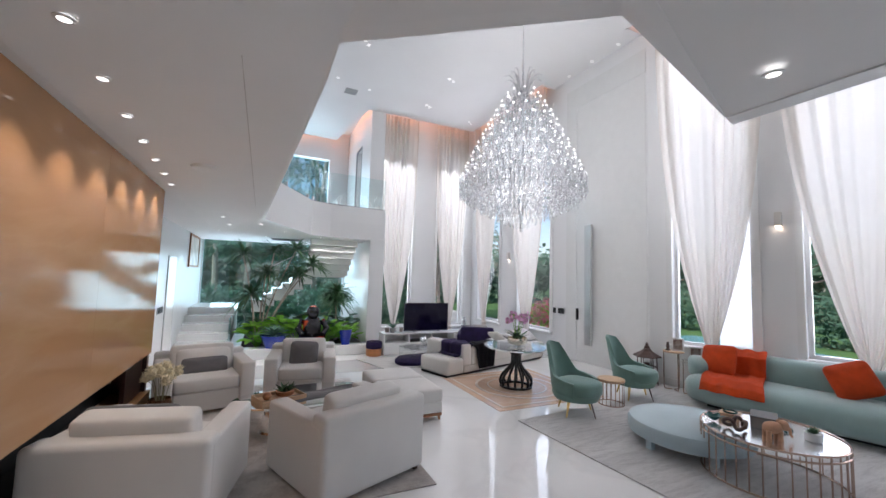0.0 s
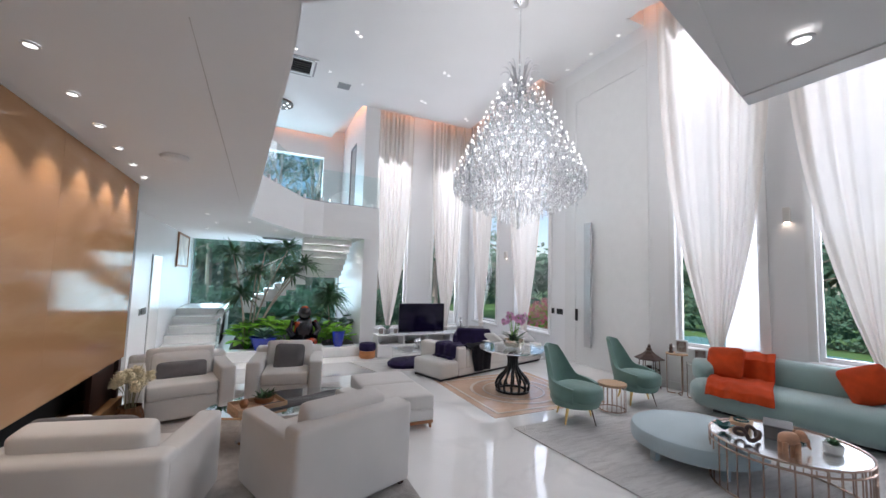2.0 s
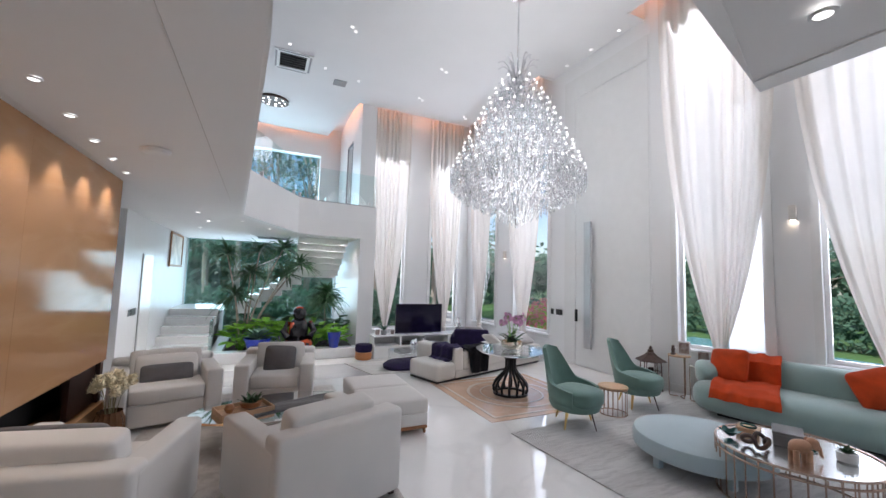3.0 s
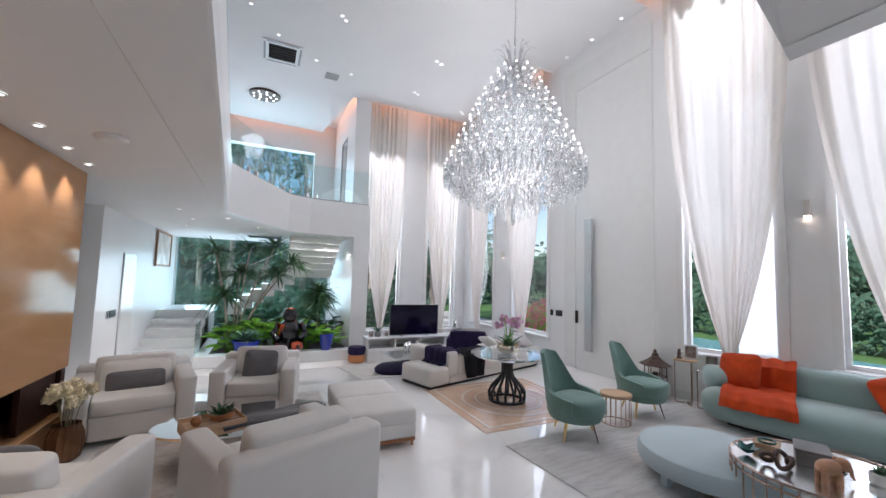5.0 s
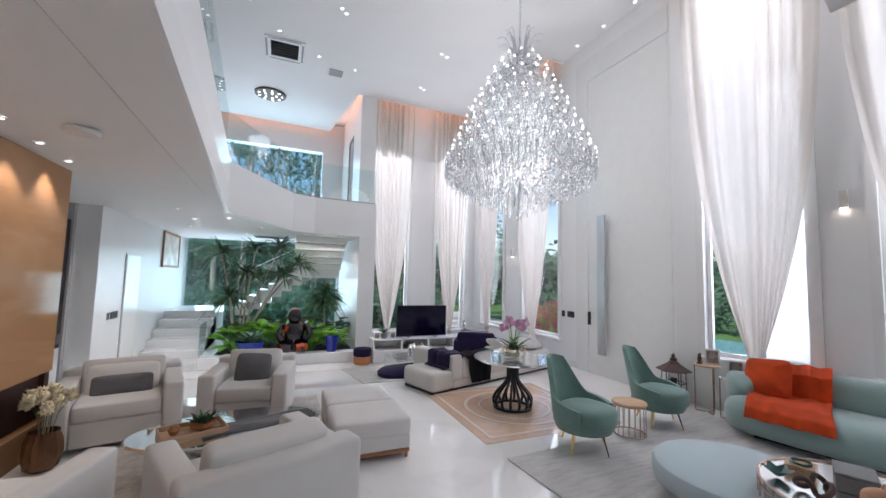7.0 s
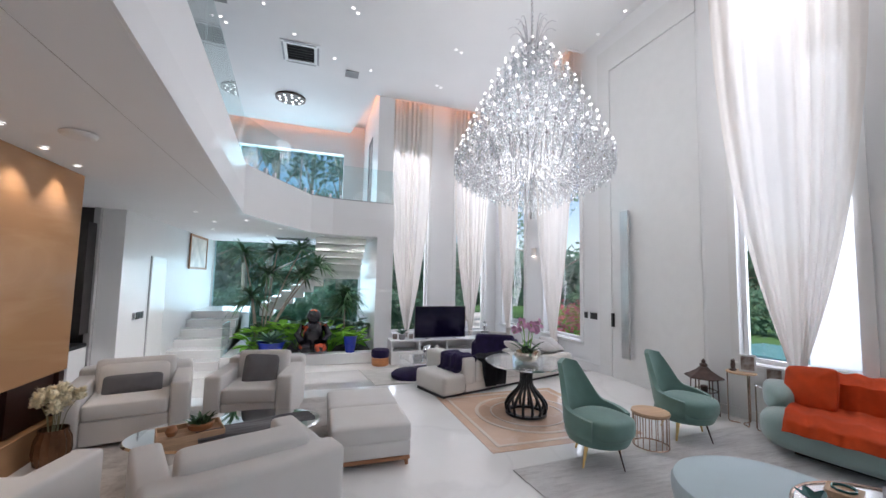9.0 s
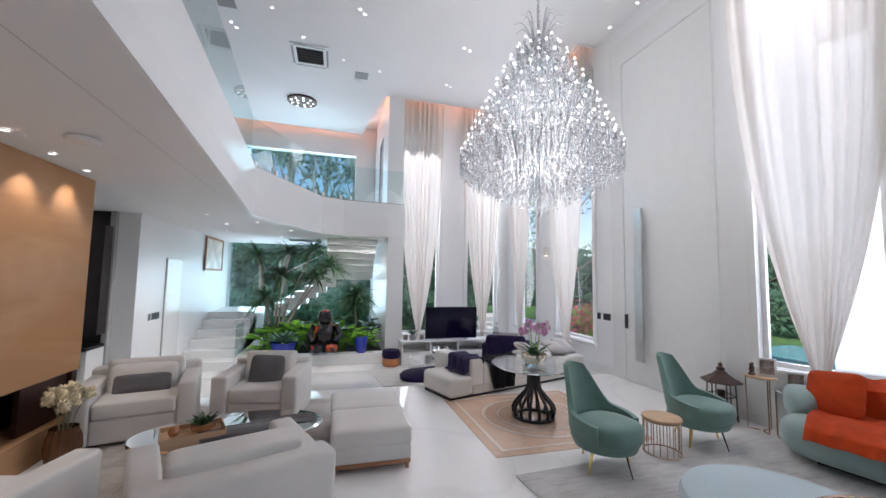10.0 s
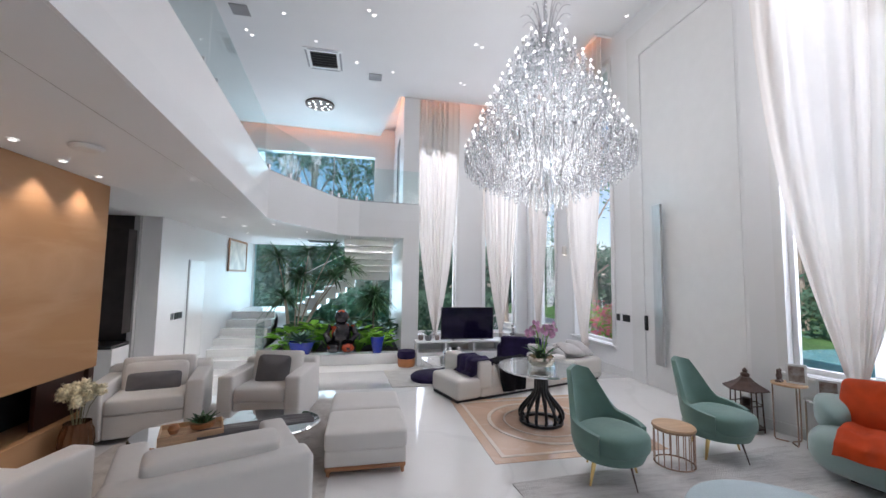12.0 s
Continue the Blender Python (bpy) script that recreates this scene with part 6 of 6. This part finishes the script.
p1 = blue_pot(pose(1.20, 10.46, F + 0.241), 0.29, 0.29, "wide cobalt blue glazed pot with an agave")
for k in range(34):
    part("leaf", blade(bmesh.new(), (0, 0, 0.27), k * 2.4, 0.44 - 0.004 * k, 0.085, 0.25, 5, lift=0.25 + 0.033 * k), M_AGAVE, p1)
p2 = blue_pot(pose(2.88, 10.46, F + 0.241), 0.16, 0.38, "tall cobalt blue glazed pot with bright leaves")
for k in range(22):
    part("leaf", blade(bmesh.new(), (0.04 * math.cos(k), 0.04 * math.sin(k), 0.33), k * 2.4, rnd.uniform(0.2, 0.36), 0.15, 0.4, 5, lift=rnd.uniform(0.5, 1.3)), M_LEAFB, p2)

# seated abstract statue: one plain mesh
st = tagged(link("statue", merge(xf(cushion(0.34, 0.30, 0.44, 0.8, 0.8), pose(0, 0, 0.34)), xf(cushion(0.24, 0.24, 0.26, 0.9, 0.9), pose(0, -0.03, 0.64)),
                                 xf(cushion(0.22, 0.40, 0.18, 0.8, 0.8), pose(-0.14, -0.10, 0.12, 0, 0, 15)), xf(cushion(0.22, 0.40, 0.18, 0.8, 0.8), pose(0.14, -0.10, 0.12, 0, 0, -15)),
                                 tube([(-0.18, 0, 0.48), (-0.26, -0.06, 0.34), (-0.18, -0.16, 0.22)], 0.06, 10), tube([(0.18, 0, 0.48), (0.26, -0.06, 0.34), (0.18, -0.16, 0.22)], 0.06, 10)), M_STATUE, True),
            "glossy dark painted statue with orange patches sitting on the curb", "statue")
st.matrix_basis = pose(2.06, 10.48, F + 0.242) @ Matrix.Scale(1.28, 4)

# ---- garden outside ----
M_GRASS = mat("lawn", (0.045, 0.11, 0.025), 0.9, var=0.3, scale=0.8, bump=0.4, bscale=30)
M_POOL = mat("pool_water", (0.16, 0.36, 0.40), 0.05, var=0.1, scale=3, bump=0.1, bscale=6)
M_PAVE = mat("pale_paving", (0.5, 0.48, 0.45), 0.8, var=0.08, scale=4, bump=0.2)
ground = tagged(link("ground", boxes((-60, -60, -0.9, 90, 90, -0.45)), M_GRASS), "green lawn around the house", "ground", kind="structure")
tagged(link("terrace", boxes((D + 0.3, -8, -0.45, D + 5.5, 24.0, -0.42)), M_PAVE), "pale stone terrace along the house", "terrace", kind="structure")
tagged(link("pool", boxes((D + 5.6, 1.0, -0.45, D + 10.5, 11.0, -0.42)), M_POOL), "turquoise swimming pool in the garden", "pool", kind="structure")
M_WOODS = sheer("tree_leaves", (0.12, 0.225, 0.155), 0.0, 0.5)


def leaf_cloud(rnd, blobs, per, size):
    vs, fs = [], []
    for (cx, cy, cz, r, sq) in blobs:
        for _ in range(per):
            d = Vector((rnd.gauss(0, 1), rnd.gauss(0, 1), rnd.gauss(0, 1))).normalized() * r * rnd.uniform(0.45, 1.05)
            p = Vector((cx + d.x, cy + d.y, cz + d.z * sq))
            a = Vector((rnd.gauss(0, 1), rnd.gauss(0, 1), rnd.gauss(0, 1))).normalized()
            b = a.orthogonal().normalized()
            s = size * rnd.uniform(0.6, 1.4)
            i = len(vs)
            vs += [p - a * s, p + b * s * 0.45, p + a * s, p - b * s * 0.45]
            fs.append((i, i + 1, i + 2, i + 3))
    me = bpy.data.meshes.new("crown")
    me.from_pydata([tuple(v) for v in vs], [], fs)
    return me


def garden_tree(x, y, h, spread, seed, per=70, size=0.15):
    r = random.Random(seed)
    ob = thing("tree", pose(x, y, -0.46), "tall leafy garden tree", "tree", "garden trees")
    top = h * 0.9
    bm = tube([(0, 0, 0), (r.uniform(-0.2, 0.2), r.uniform(-0.2, 0.2), h * 0.4), (r.uniform(-0.4, 0.4), r.uniform(-0.4, 0.4), top)], 0.16, 8, taper=0.3)
    blobs = []
    for k in range(16):
        z = h * r.uniform(0.28, 1.0)
        a, d = r.uniform(0, 6.28), spread * r.uniform(0.3, 1.0) * (1.15 - 0.6 * z / h)
        tube([(0, 0, z * 0.75), (d * 0.5 * math.cos(a), d * 0.5 * math.sin(a), z * 0.9), (d * math.cos(a), d * math.sin(a), z)], 0.05, 5, bm, 0.4)
        blobs.append((d * math.cos(a), d * math.sin(a), z, spread * r.uniform(0.28, 0.45), 0.7))
    part("trunk", bm, M_TRUNK, ob)
    me = leaf_cloud(r, blobs, per, size)
    me.materials.append(M_WOODS)
    c = new("crown", me)
    c.parent = ob


for i, (x, y, h, s) in enumerate(((-2.5, 19, 8.5, 2.2), (0.3, 18.2, 9.5, 2.4), (3.0, 19.5, 10, 2.6), (6.0, 18.5, 9, 2.4), (9.5, 19.5, 10, 2.6), (1.6, 23, 12, 3.2), (-1.2, 22.5, 11, 3.0), (5.0, 23, 11, 3.0), (12.5, 16.5, 9, 2.6),
                                  (24, 10, 7, 2.4), (26, 6, 8, 2.6), (25, 2, 6, 2.2), (22, 15, 8, 2.6), (15, 21, 10, 3))):
    garden_tree(x, y, h, s, 60 + i)


def hedge(name, x0, y0, x1, y1, h, seed, label, size=0.10, n=9000, material=None):
    r = random.Random(seed)
    vs, fs = [], []
    for _ in range(n):
        p = Vector((r.uniform(x0, x1), r.uniform(y0, y1), -0.45 + h * r.random() ** 0.7 * r.uniform(0.75, 1.1)))
        a = Vector((r.gauss(0, 1), r.gauss(0, 1), r.gauss(0, 1))).normalized()
        b = a.orthogonal().normalized()
        s = size * r.uniform(0.6, 1.4)
        i = len(vs)
        vs += [p - a * s, p + b * s * 0.5, p + a * s, p - b * s * 0.5]
        fs.append((i, i + 1, i + 2, i + 3))
    me = bpy.data.meshes.new(name)
    me.from_pydata([tuple(v) for v in vs], [], fs)
    me.materials.append(material or M_WOODS)
    return tagged(new(name, me), label, "hedge", kind="stuff")


hedge("hedge", -4, 16.2, 8, 17.4, 1.5, 91, "thick dark green hedge outside the court", 0.11, 8000)
hedge("tree_belt", -20, 30, 36, 33, 4.8, 96, "distant belt of dark green trees behind the garden", 0.42, 9000)
hedge("tree_belt", 30, -14, 33, 30, 4.6, 97, "distant belt of dark green trees behind the garden", 0.40, 8000)
hedge("hedge", D + 12, -8, D + 13.5, 14, 1.9, 92, "clipped green hedge behind the pool", 0.12, 9000)
hedge("shrub_bed", D + 3.2, -1.5, D + 4.0, 2.6, 0.75, 93, "low bright green shrubs along the terrace", 0.08, 3500, M_LEAFB)
M_BLOSSOM = mat("rose_blossom", (0.62, 0.13, 0.16), 0.6, var=0.35, scale=9, bump=0.0)
hedge("shrub_bed", D + 1.2, 8.6, D + 2.2, 10.8, 1.4, 94, "loose green shrub outside the window", 0.07, 1400, M_LEAFB)
hedge("blossom_shrub", D + 1.2, 8.9, D + 2.0, 10.4, 1.5, 95, "rose-red blossoms on a shrub outside the window", 0.05, 2600, M_BLOSSOM)
